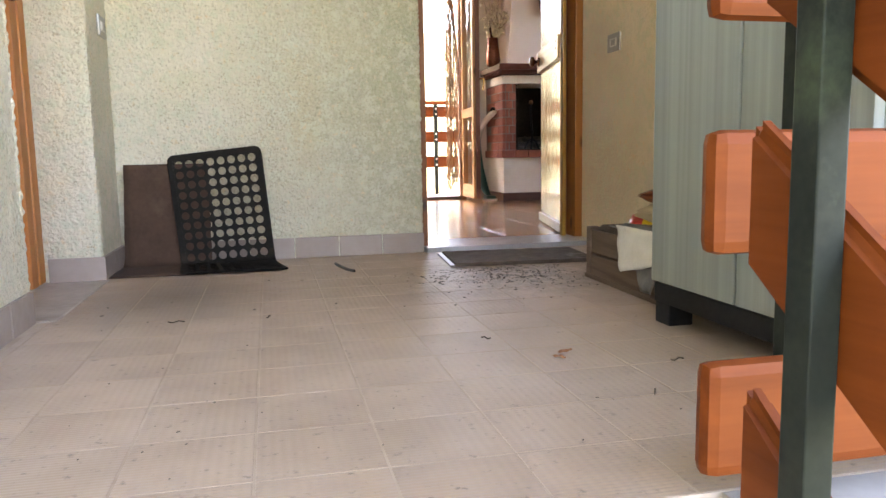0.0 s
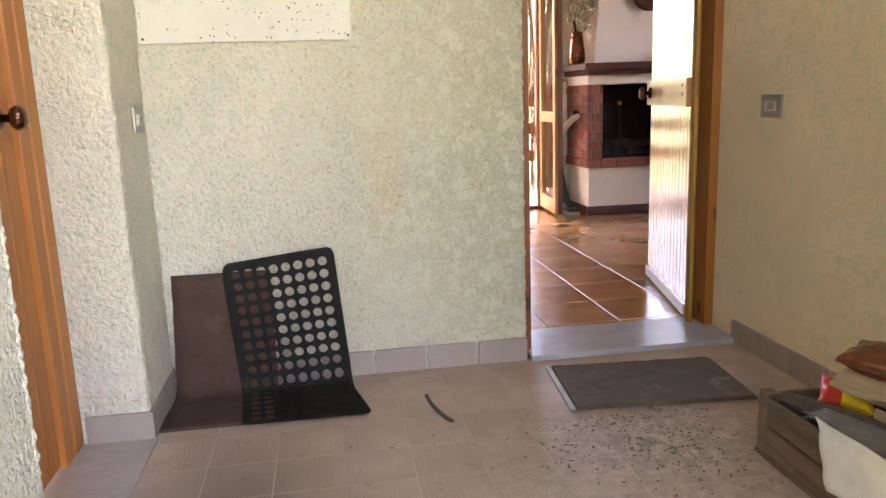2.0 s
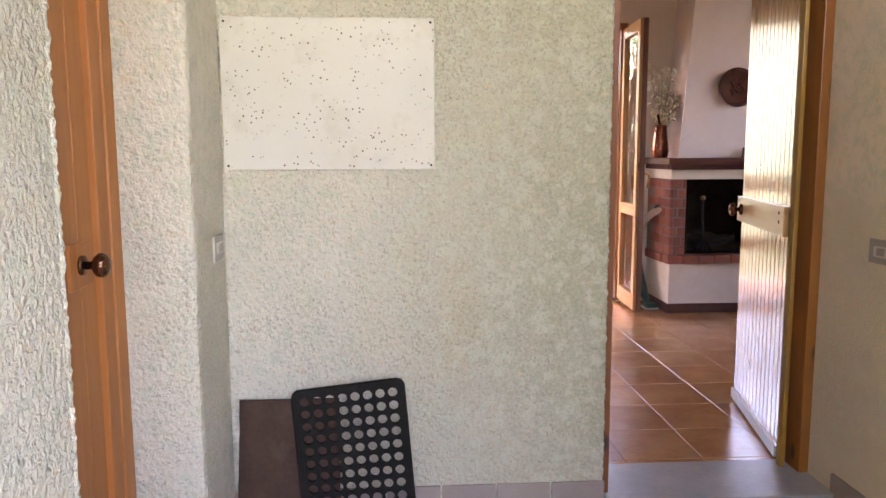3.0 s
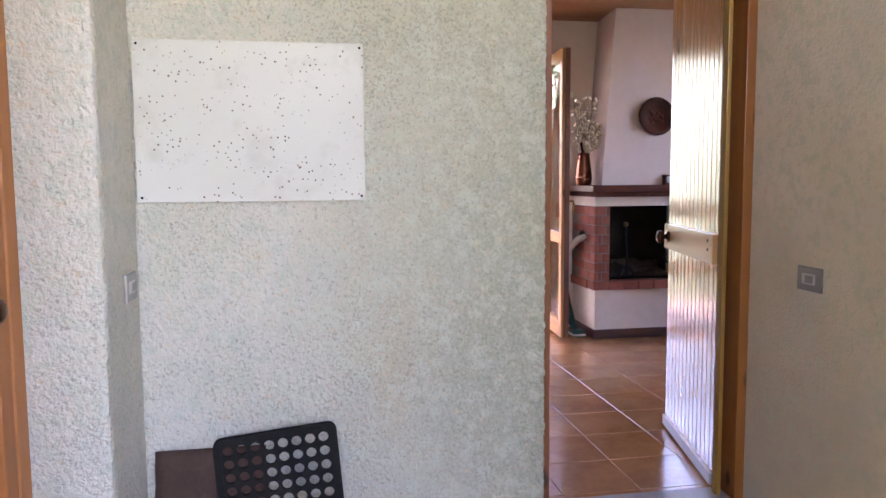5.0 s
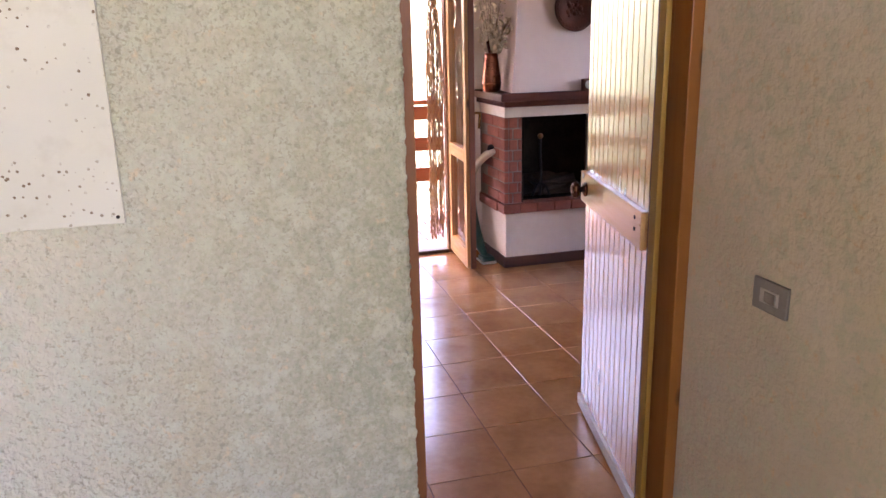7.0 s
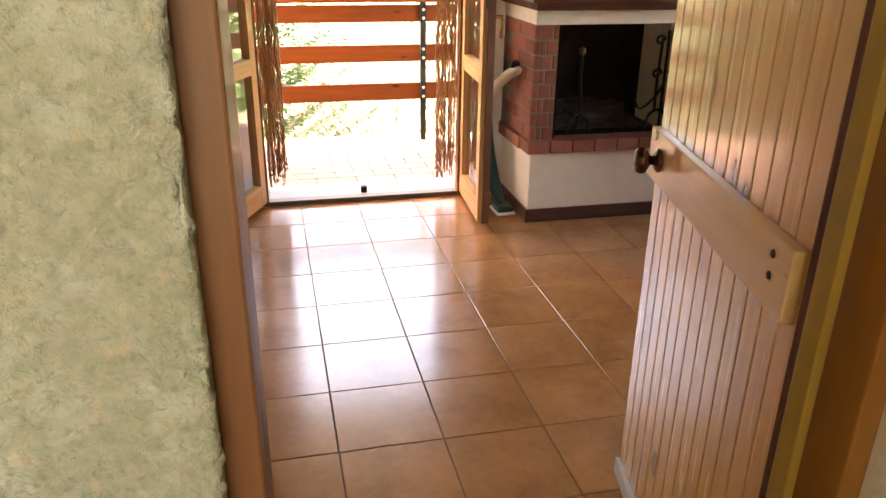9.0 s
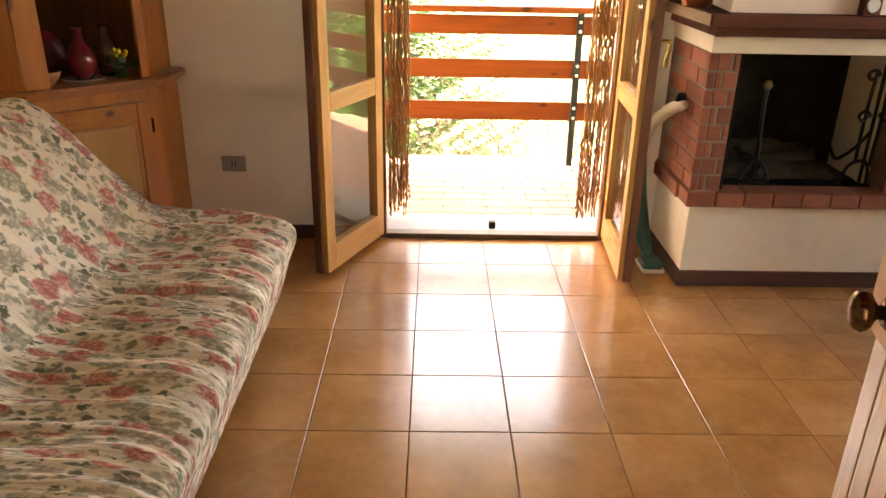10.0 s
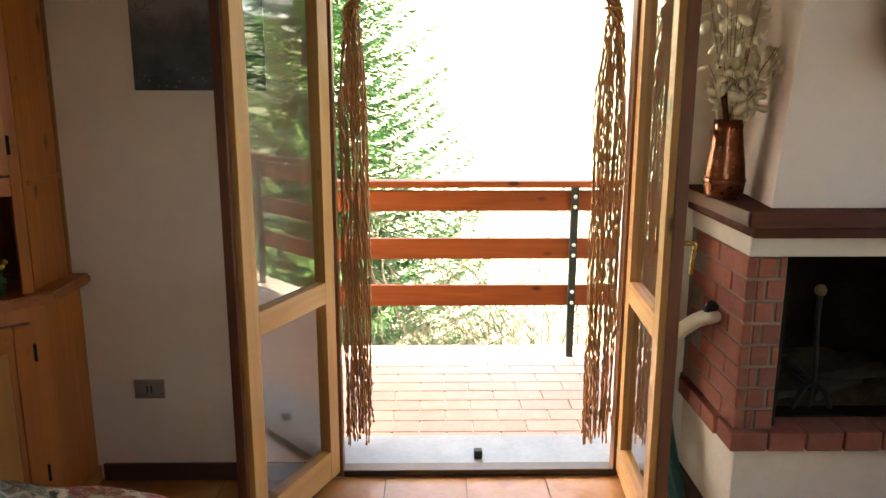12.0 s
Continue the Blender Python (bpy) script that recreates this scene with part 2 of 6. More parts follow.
M["rail_board_y"] = wood("red_stained_raking_board", (0.185, 0.043, 0.008), (0.12, 0.026, 0.005), "y", 11, 0.55, shift=6)
for key in ("rail_board", "rail_board_y", "mantel"):
    M[key].node_tree.nodes["Principled BSDF"].inputs["Specular IOR Level"].default_value = 0.15
M["steel"] = surface("dark_green_steel", (0.018, 0.024, 0.020), (0.010, 0.013, 0.012), 14, 0.5, bump=0.12, bump_scale=50, grime=(0.05, 0.07, 0.045), grime_at=(0.58, 0.76), spec=0.15)
M["bolt"] = plain("galvanised_bolt", (0.55, 0.53, 0.50), 0.4, 0.8)
M["black_plastic"] = plain("black_plastic", (0.012, 0.012, 0.013), 0.55, spec=0.25)
M["rubber"] = surface("black_rubber", (0.018, 0.016, 0.0135), (0.011, 0.0095, 0.008), 12, 0.75, grime=(0.045, 0.037, 0.030), grime_at=(0.55, 0.8), spec=0.12)
M["brown_mat"] = surface("brown_carpet", (0.072, 0.037, 0.022), (0.048, 0.024, 0.014), 10, 0.95, bump=0.6, bump_scale=260, dist=0.002, grime=(0.10, 0.065, 0.045), grime_at=(0.6, 0.8))
M["coir"] = surface("worn_coir", (0.105, 0.078, 0.056), (0.06, 0.045, 0.033), 14, 0.95, bump=0.7, bump_scale=180, dist=0.004, grime=(0.25, 0.22, 0.19), grime_at=(0.6, 0.75))
M["old_wood"] = wood("weathered_crate_wood", (0.17, 0.115, 0.08), (0.085, 0.055, 0.04), "y", 12, 0.8, knots=False, vary=0.2, shift=6)
M["newsprint"] = surface("newsprint", (0.76, 0.74, 0.70), (0.66, 0.64, 0.60), 12, 0.85, grime=(0.36, 0.36, 0.37), grime_at=(0.58, 0.66))
M["newspic"] = surface("printed_picture", (0.10, 0.11, 0.13), (0.22, 0.21, 0.20), 16, 0.8)
M["carton"] = plain("beige_carton", (0.52, 0.40, 0.27), 0.75)
M["yellow"] = plain("yellow_wrapper", (0.80, 0.55, 0.03), 0.35)
M["red"] = plain("red_wrapper", (0.55, 0.03, 0.02), 0.35)
M["brown_pack"] = surface("brown_plastic_wrap", (0.22, 0.065, 0.022), (0.12, 0.034, 0.014), 10, 0.22, bump=0.5, bump_scale=24, dist=0.006)
M["bark"] = surface("bark", (0.10, 0.075, 0.055), (0.05, 0.038, 0.03), 18, 0.95, bump=0.8, bump_scale=40, dist=0.006)
M["grey_plate"] = plain("grey_switch_plate", (0.36, 0.33, 0.29), 0.35, 0.5)
M["white_switch"] = plain("white_rocker", (0.62, 0.58, 0.52), 0.4)
M["dark_switch"] = plain("dark_slot", (0.05, 0.05, 0.05), 0.5)
M["knob"] = plain("bronze_knob", (0.16, 0.075, 0.04), 0.22, 0.9)
M["brass"] = plain("brass", (0.62, 0.42, 0.16), 0.25, 1.0)
M["old_brass"] = plain("tarnished_brass", (0.16, 0.10, 0.04), 0.5, 0.8)
M["alu"] = plain("aluminium_strip", (0.75, 0.75, 0.74), 0.4, 0.3)
M["copper"] = surface("copper", (0.26, 0.10, 0.058), (0.16, 0.058, 0.036), 9, 0.3, 1.0, bump=0.1, bump_scale=30)
M["copper_dark"] = surface("embossed_copper", (0.105, 0.034, 0.018), (0.05, 0.017, 0.010), 12, 0.75, 0.1, spec=0.2, bump=0.6, bump_scale=45, dist=0.004)
M["iron"] = plain("wrought_iron", (0.014, 0.013, 0.012), 0.65, 0.1, spec=0.25)
M["seed"] = surface("dry_seed_pods", (0.88, 0.80, 0.63), (0.76, 0.66, 0.48), 30, 0.6)
M["stem"] = plain("dry_stem", (0.40, 0.30, 0.17), 0.8)
M["green_plastic"] = plain("green_plastic", (0.004, 0.06, 0.045), 0.35)
M["cream_plastic"] = plain("cream_plastic", (0.62, 0.55, 0.43), 0.45)
M["white_plastic"] = plain("white_plastic", (0.72, 0.70, 0.66), 0.4)
M["dark_wood"] = wood("dark_skirting", (0.09, 0.035, 0.022), (0.055, 0.022, 0.015), "x", 10, 0.45, knots=False)
M["alum_sill"] = plain("door_rail_metal", (0.10, 0.065, 0.04), 0.35, 0.6)
M["straw"] = surface("straw_strands", (0.54, 0.27, 0.095), (0.26, 0.11, 0.036), 30, 0.5, shift=3)
M["needles"] = surface("spruce_needles", (0.105, 0.235, 0.060), (0.070, 0.175, 0.045), 1.5, 0.6, spec=0.3)
M["twig"] = surface("bare_twigs", (0.15, 0.115, 0.075), (0.10, 0.075, 0.05), 9, 0.9)
M["ground"] = surface("hill_grass", (0.13, 0.17, 0.07), (0.20, 0.19, 0.12), 0.2, 0.95, bump=0.5, bump_scale=3, dist=0.1, grime=(0.09, 0.12, 0.05))
M["concrete"] = surface("concrete", (0.34, 0.32, 0.29), (0.28, 0.26, 0.24), 3, 0.9, bump=0.3, bump_scale=40)
M["red_glass"] = plain("red_vase_glaze", (0.12, 0.010, 0.014), 0.15)
M["terracotta"] = plain("terracotta_bowl", (0.40, 0.16, 0.08), 0.5)
M["china"] = plain("white_china", (0.72, 0.70, 0.66), 0.2)
M["leaf_green"] = plain("dark_leaf", (0.03, 0.06, 0.02), 0.5)
M["yellow_flower"] = plain("yellow_petals", (0.70, 0.52, 0.03), 0.6)
M["clock_face"] = plain("clock_face", (0.50, 0.52, 0.50), 0.3)
M["roof"] = surface("roof_soffit", (0.42, 0.36, 0.30), (0.36, 0.30, 0.25), 2, 0.85)


def glass_material(name, tint=(1, 1, 1)):
    m, nt, p = nodes_of(name)
    p.inputs["Base Color"].default_value = (*tint, 1)
    p.inputs["Roughness"].default_value = 0.0
    p.inputs["IOR"].default_value = 1.5
    p.inputs["Transmission Weight"].default_value = 1.0
    return m


M["glass"] = glass_material("clear_glass")


def cabinet_material():
    """Sage-grey moulded plastic with an upright wood-grain relief."""
    m, nt, p = nodes_of("sage_grey_plastic")
    g = summed(nt, noise_of(nt, place(nt, (1, 1, 0.012)), 55, 3, 0.5), noise_of(nt, place(nt, (1, 1, 0.006)), 16, 2, 0.5), 0.6, 0.5)
    col = mixed(nt, ramp(nt, g, 0.40, 0.72), (0.215, 0.245, 0.225), (0.30, 0.335, 0.31))
    nt.links.new(col, p.inputs["Base Color"])
    p.inputs["Roughness"].default_value = 0.5
    bumped(nt, p, g, 0.6, 0.003)
    return m


M["cab_grey"] = cabinet_material()


def board_material():
    """Ivory panel with rust specks."""
    m, nt, p = nodes_of("ivory_rust_speckled")
    vec = place(nt)
    big = noise_of(nt, vec, 2.2, 4)
    col = mixed(nt, ramp(nt, big, 0.35, 0.7), (0.60, 0.56, 0.455), (0.54, 0.50, 0.395))
    v = nt.nodes.new("ShaderNodeTexVoronoi")
    v.inputs["Scale"].default_value = 62
    nt.links.new(vec, v.inputs["Vector"])
    spots = ramp(nt, summed(nt, v.outputs["Distance"], noise_of(nt, vec, 160, 2), 1.0, 0.35), 0.40, 0.33)
    rare = ramp(nt, noise_of(nt, vec, 11, 4), 0.45, 0.54)
    mul = nt.nodes.new("ShaderNodeMath")
    mul.operation = "MULTIPLY"
    nt.links.new(spots, mul.inputs[0])
    nt.links.new(rare, mul.inputs[1])
    col = mixed(nt, ramp(nt, noise_of(nt, vec, 5, 5, 0.65), 0.55, 0.75), col, (0.46, 0.41, 0.30))
    col = mixed(nt, mul.outputs[0], col, (0.16, 0.095, 0.045))
    nt.links.new(col, p.inputs["Base Color"])
    p.inputs["Roughness"].default_value = 0.5
    return m


M["board"] = board_material()


def floral_material():
    """Cream cotton printed with roses and grey-green leaves."""
    m, nt, p = nodes_of("rose_print_cotton")
    tc = nt.nodes.new("ShaderNodeTexCoord")
    vec0 = tc.outputs["UV"]
    warp = noise_of(nt, vec0, 9, 2)
    wv = nt.nodes.new("ShaderNodeTexNoise")
    wv.inputs["Scale"].default_value = 22
    nt.links.new(vec0, wv.inputs["Vector"])
    ad = nt.nodes.new("ShaderNodeMixRGB")
    ad.blend_type = "ADD"
    ad.inputs[0].default_value = 0.06
    nt.links.new(vec0, ad.inputs[1])
    nt.links.new(wv.outputs["Color"], ad.inputs[2])
    fine = nt.nodes.new("ShaderNodeTexNoise")
    fine.inputs["Scale"].default_value = 75
    nt.links.new(vec0, fine.inputs["Vector"])
    ad2 = nt.nodes.new("ShaderNodeMixRGB")
    ad2.blend_type = "ADD"
    ad2.inputs[0].default_value = 0.022
    nt.links.new(ad.outputs[0], ad2.inputs[1])
    nt.links.new(fine.outputs["Color"], ad2.inputs[2])
    vec = ad2.outputs[0]
    base = mixed(nt, ramp(nt, warp, 0.4, 0.6), (0.90, 0.85, 0.75), (0.84, 0.78, 0.67))
    lv = nt.nodes.new("ShaderNodeTexVoronoi")
    lv.inputs["Scale"].default_value = 30
    nt.links.new(vec, lv.inputs["Vector"])
    sep = nt.nodes.new("ShaderNodeSeparateColor")
    nt.links.new(lv.outputs["Color"], sep.inputs[0])
    leaf_here = nt.nodes.new("ShaderNodeMath")
    leaf_here.operation = "GREATER_THAN"
    leaf_here.inputs[1].default_value = 0.26
    nt.links.new(sep.outputs[0], leaf_here.inputs[0])
    lm = nt.nodes.new("ShaderNodeMath")
    lm.operation = "MULTIPLY"
    nt.links.new(leaf_here.outputs[0], lm.inputs[0])
    nt.links.new(ramp(nt, lv.outputs["Distance"], 0.58, 0.40), lm.inputs[1])
    leafcol = mixed(nt, sep.outputs[1], (0.14, 0.16, 0.11), (0.56, 0.55, 0.45))
    col = mixed(nt, lm.outputs[0], base, leafcol)
    fv = nt.nodes.new("ShaderNodeTexVoronoi")
    fv.inputs["Scale"].default_value = 11.0
    nt.links.new(vec, fv.inputs["Vector"])
    fs = nt.nodes.new("ShaderNodeSeparateColor")
    nt.links.new(fv.outputs["Color"], fs.inputs[0])
    fh = nt.nodes.new("ShaderNodeMath")
    fh.operation = "GREATER_THAN"
    fh.inputs[1].default_value = 0.10
    nt.links.new(fs.outputs[2], fh.inputs[0])
    fm = nt.nodes.new("ShaderNodeMath")
    fm.operation = "MULTIPLY"
    nt.links.new(fh.outputs[0], fm.inputs[0])
    nt.links.new(ramp(nt, fv.outputs["Distance"], 0.52, 0.38), fm.inputs[1])
    petals = nt.nodes.new("ShaderNodeTexVoronoi")
    petals.inputs["Scale"].default_value = 55
    nt.links.new(vec, petals.inputs["Vector"])
    pink = mixed(nt, ramp(nt, petals.outputs["Distance"], 0.15, 0.65), (0.80, 0.50, 0.44), (0.50, 0.17, 0.15))
    pale = mixed(nt, ramp(nt, petals.outputs["Distance"], 0.15, 0.65), (0.74, 0.68, 0.58), (0.33, 0.34, 0.27))
    rose = mixed(nt, ramp(nt, fs.outputs[0], 0.48, 0.52), pale, pink)
    col = mixed(nt, fm.outputs[0], col, rose)
    nt.links.new(col, p.inputs["Base Color"])
    p.inputs["Roughness"].default_value = 0.9
    p.inputs["Specular IOR Level"].default_value = 0.2
    crease = noise_of(nt, place(nt, (0.12, 1.0, 0.4)), 24, 3, 0.6, 0.5)
    bumped(nt, p, summed(nt, crease, noise_of(nt, vec0, 400, 2), 1.0, 0.04), 0.9, 0.016)
    return m


M["floral"] = floral_material()


def ribbed_tile_material():
    """Brown klinker with fine raised ribs, dusty."""
    m, nt, p = nodes_of("ribbed_klinker_tile")
    vec = place(nt, shift=9.0)
    plainvec = place(nt)
    big = noise_of(nt, vec, 5, 5)
    col = mixed(nt, ramp(nt, big, 0.35, 0.68), (0.44, 0.335, 0.26), (0.36, 0.265, 0.20))
    oi = nt.nodes.new("ShaderNodeObjectInfo")
    hsv = nt.nodes.new("ShaderNodeHueSaturation")
    mr = nt.nodes.new("ShaderNodeMapRange")
    mr.inputs[3].default_value, mr.inputs[4].default_value = 0.96, 1.04
    nt.links.new(oi.outputs["Random"], mr.inputs[0])
    nt.links.new(mr.outputs[0], hsv.inputs["Value"])
    nt.links.new(col, hsv.inputs["Color"])
    col = mixed(nt, ramp(nt, noise_of(nt, vec, 60, 4), 0.62, 0.75), hsv.outputs[0], (0.20, 0.16, 0.13))
    scuff = noise_of(nt, place(nt, (1.0, 0.45, 1.0)), 5.5, 6, 0.7, 1.2)
    col = mixed(nt, ramp(nt, scuff, 0.56, 0.74), col, (0.23, 0.185, 0.15))
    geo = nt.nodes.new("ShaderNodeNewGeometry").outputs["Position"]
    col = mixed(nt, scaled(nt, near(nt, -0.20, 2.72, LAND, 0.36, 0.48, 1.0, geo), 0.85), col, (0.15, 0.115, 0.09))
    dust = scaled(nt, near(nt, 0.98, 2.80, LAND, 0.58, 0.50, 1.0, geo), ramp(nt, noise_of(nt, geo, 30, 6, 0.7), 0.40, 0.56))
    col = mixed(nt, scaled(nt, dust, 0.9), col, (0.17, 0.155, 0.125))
    # greyish sheen over the right part, painted into the tile colour
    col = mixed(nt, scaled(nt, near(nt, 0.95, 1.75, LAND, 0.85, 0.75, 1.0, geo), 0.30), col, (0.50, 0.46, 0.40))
    nt.links.new(col, p.inputs["Base Color"])
    p.inputs["Roughness"].default_value = 0.5
    w = nt.nodes.new("ShaderNodeTexWave")
    w.bands_direction = "Y"
    w.inputs["Scale"].default_value = 34
    w.inputs["Distortion"].default_value = 0.4
    nt.links.new(plainvec, w.inputs["Vector"])
    w2 = nt.nodes.new("ShaderNodeTexWave")
    w2.bands_direction = "X"
    w2.inputs["Scale"].default_value = 20
    nt.links.new(plainvec, w2.inputs["Vector"])
    bumped(nt, p, summed(nt, w.outputs[0], w2.outputs[0], 0.7, 0.35), 0.35, 0.002)
    return m


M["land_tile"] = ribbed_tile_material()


# ---- mesh helpers ----
def box(bm, x0, x1, y0, y1, z0, z1, bevel=0.0, m=None):
    r = bmesh.ops.create_cube(bm, size=1)
    vs = r["verts"]
    for v in vs:
        v.co = Vector((x0 + (v.co.x + 0.5) * (x1 - x0), y0 + (v.co.y + 0.5) * (y1 - y0), z0 + (v.co.z + 0.5) * (z1 - z0)))
    if bevel:
        es = {e for v in vs for e in v.link_edges}
        out = bmesh.ops.bevel(bm, geom=list(es), offset=bevel, segments=2, affect="EDGES", profile=0.6)
        vs = list({v for f in out["faces"] for v in f.verts} | {v for v in vs if v.is_valid})
    if m is not None:
        bmesh.ops.transform(bm, matrix=m, verts=vs)
    return bm


def bm_box(*a, **k):
    return box(bmesh.new(), *a, **k)


def mesh_of(name, bm, material, smooth=False):
    bmesh.ops.recalc_face_normals(bm, faces=bm.faces)
    me = bpy.data.meshes.new(name)
    bm.to_mesh(me)
    bm.free()
    me.materials.append(material)
    if smooth:
        me.polygons.foreach_set("use_smooth", [True] * len(me.polygons))
    return me


def part(name, bm, material, parent=None, label="", smooth=False):
    ob = new(name, mesh_of(name, bm, material, smooth))
    ob.parent = parent
    if label:
        ob["label"] = label
    return ob


def single(name, bm, material, label, category, group="", kind="", smooth=False):
    return tagged(part(name, bm, material, smooth=smooth), label, category, group, kind)


def thing(name, label, category, group="", m=None, kind=""):
    e = new(name)
    e.empty_display_size = 0.1
    if m is not None:
        e.matrix_world = m
    return tagged(e, label, category, group, kind)


def lathe(profile, n=24, m=None):
    bm = bmesh.new()
    rings = []
    for r, z in profile:
        rings.append([bm.verts.new((r * math.cos(2 * math.pi * i / n), r * math.sin(2 * math.pi * i / n), z)) for i in range(n)])
    for a, b in zip(rings, rings[1:]):
        for i in range(n):
            bm.faces.new((a[i], a[(i + 1) % n], b[(i + 1) % n], b[i]))
    bm.faces.new(rings[0])
    bm.faces.new(rings[-1])
    if m is not None:
        bmesh.ops.transform(bm, matrix=m, verts=bm.verts)
    return bm


def fluted(profile, depth, m, lobes=12):
    """A turned shape whose wider rings are scalloped."""
    bm = lathe(profile, lobes * 4)
    for v in bm.verts:
        r = math.hypot(v.co.x, v.co.y)
        if r > 0.015:
            k = 1 - depth * (0.5 - 0.5 * math.cos(lobes * math.atan2(v.co.y, v.co.x)))
            v.co.x *= k
            v.co.y *= k
    bmesh.ops.transform(bm, matrix=m, verts=bm.verts)
    return bm


def tube(bm, pts, radii, n=8, cap=True):
    pts = [Vector(p) for p in pts]
    if isinstance(radii, (int, float)):
        radii = [radii] * len(pts)
    rings = []
    side = None
    for i, p in enumerate(pts):
        d = (pts[min(i + 1, len(pts) - 1)] - pts[max(i - 1, 0)]).normalized()
        if side is None:
            side = d.orthogonal().normalized()
        side = (side - d * side.dot(d)).normalized()
        up = d.cross(side)
        rings.append([bm.verts.new(p + (side * math.cos(2 * math.pi * k / n) + up * math.sin(2 * math.pi * k / n)) * radii[i]) for k in range(n)])
    for a, b in zip(rings, rings[1:]):
        for k in range(n):
            bm.faces.new((a[k], a[(k + 1) % n], b[(k + 1) % n], b[k]))
    if cap and n > 2:
        bm.faces.new(rings[0])
        bm.faces.new(rings[-1])
    return bm


def spline(pts, n):
    """Catmull-Rom through pts, n steps between neighbours."""
    P = [Vector(p) for p in pts]
    P = [P[0] * 2 - P[1]] + P + [P[-1] * 2 - P[-2]]
    out = []
    for i in range(1, len(P) - 2):
        a, b, c, d = P[i - 1:i + 3]
        for k in range(n):
            t = k / n
            out.append(0.5 * (2 * b + (c - a) * t + (2 * a - 5 * b + 4 * c - d) * t * t + (3 * b - a - 3 * c + d) * t ** 3))
    out.append(P[-2])
    return out


def prism(outline, z0, z1):
    bm = bmesh.new()
    lo = [bm.verts.new((x, y, z0)) for x, y in outline]
    hi = [bm.verts.new((x, y, z1)) for x, y in outline]
    n = len(outline)
    bm.faces.new(lo)
    bm.faces.new(hi)
    for i in range(n):
        bm.faces.new((lo[i], lo[(i + 1) % n], hi[(i + 1) % n], hi[i]))
    return bm


def tile_mesh(name, w, d, material, thick=0.008, chamfer=0.0025):
    bm = bmesh.new()
    rings = []
    for inset, z in ((0, -thick), (0, -chamfer * 0.6), (chamfer, 0)):
        a, b = w / 2 - inset, d / 2 - inset
        rings.append([bm.verts.new((x, y, z)) for x, y in ((-a, -b), (a, -b), (a, b), (-a, b))])
    for p, q in zip(rings, rings[1:]):
        for i in range(4):
            bm.faces.new((p[i], p[(i + 1) % 4], q[(i + 1) % 4], q[i]))
    bm.faces.new(rings[-1])
    return mesh_of(name, bm, material)


def piece(name, me, parent, m):
    ob = new(name, me)
    ob.parent = parent
    ob.matrix_world = m
    return ob


# ---- ground, hills ----
def ground_height(x, y):
    if y < 3:
        h = -1.48
    elif y < 10:
        k = (y - 3) / 7
        h = -1.48 - 2.2 * k * k * (3 - 2 * k)
    else:
        h = -3.68 - 0.22 * min(y - 10, 70)
    if y > 80:
        h += 0.20 * (min(y, 900) - 80)
    return h + 0.12 * noise.noise((x * 0.3, y * 0.3, 0)) * min(1, max(0, abs(y - 4) - 5))


def build_ground():
    bm = bmesh.new()
    xs = [-3000, -900, -300, -120, -60, -30, -18, -10, -6, -3, 0, 3, 6, 10, 18, 30, 60, 120, 300, 900, 3000]
    ys = [-3000, -600, -100, -40, -20, -10, -5, 0, 3, 5, 7, 8.5, 10, 12, 15, 20, 28, 40, 55, 80, 120, 200, 350, 550, 900, 3000]
    rows = [[bm.verts.new((x, y, ground_height(x, y))) for x in xs] for y in ys]
    for a, b in zip(rows, rows[1:]):
        for i in range(len(xs) - 1):
            bm.faces.new((a[i], a[i + 1], b[i + 1], b[i]))
    single("ground", bm, M["ground"], "rough grassy hillside falling to a valley", "ground", kind="structure", smooth=True)


build_ground()

# ---- house shell ----
def structure(name, bm, mat, label="", category="wall"):
    return single(name, bm, mat, label, category, kind="structure")


DOOR_TOP = 2.06
# wall between landing and room, in three pieces round the doorway
bm = bmesh.new()
box(bm, -0.76, 0.778, WALL_A, WALL_A2 - 0.02, -0.30, 2.75)
box(bm, 1.86, 2.2, WALL_A, WALL_A2 - 0.02, -0.30, 2.75)
box(bm, 0.778, 1.612, WALL_A, WALL_A2 - 0.02, DOOR_TOP + 0.06, 2.75)
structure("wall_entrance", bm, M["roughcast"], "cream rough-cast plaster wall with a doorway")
bm = bmesh.new()
box(bm, ROOM_L - 0.3, 0.772, WALL_A2 - 0.02, WALL_A2, -0.30, 2.75)
box(bm, 1.612, ROOM_R, WALL_A2 - 0.02, WALL_A2, -0.30, 2.75)
box(bm, 0.79, 1.612, WALL_A2 - 0.02, WALL_A2, DOOR_TOP + 0.06, 2.75)
box(bm, 2.2, ROOM_R, WALL_A + 0.1, WALL_A2 - 0.02, -0.30, 2.75)
structure("wall_room_south", bm, M["white_plaster"], "plain white plaster on the room side")
# landing: right wall, left wall with the recess of a second door
structure("wall_landing_east", bm_box(1.612, 1.86, 0.95, WALL_A2 - 0.02, -1.6, 2.75), M["roughcast_tan"], "tan rough-cast plaster wall with a light switch")
bm = bmesh.new()
# south of the seen part it is an added screen against south-west skylight
box(bm, -0.78, -0.522, -1.2, 2.47, -1.6, 2.75)
box(bm, -0.76, -0.69, 2.47, 3.18, DOOR_TOP + 0.02, 2.75)
box(bm, -0.69, -0.522, 2.47, 3.18, DOOR_TOP + 0.08, 2.75)
structure("wall_landing_west", bm, M["roughcast"], "cream rough-cast plaster wall with a door recess")
structure("wall_pier", bm_box(-0.76, -0.48, 3.18, WALL_A, -0.30, 2.75, bevel=0.02), M["roughcast"], "rough-cast corner pier with a light switch")
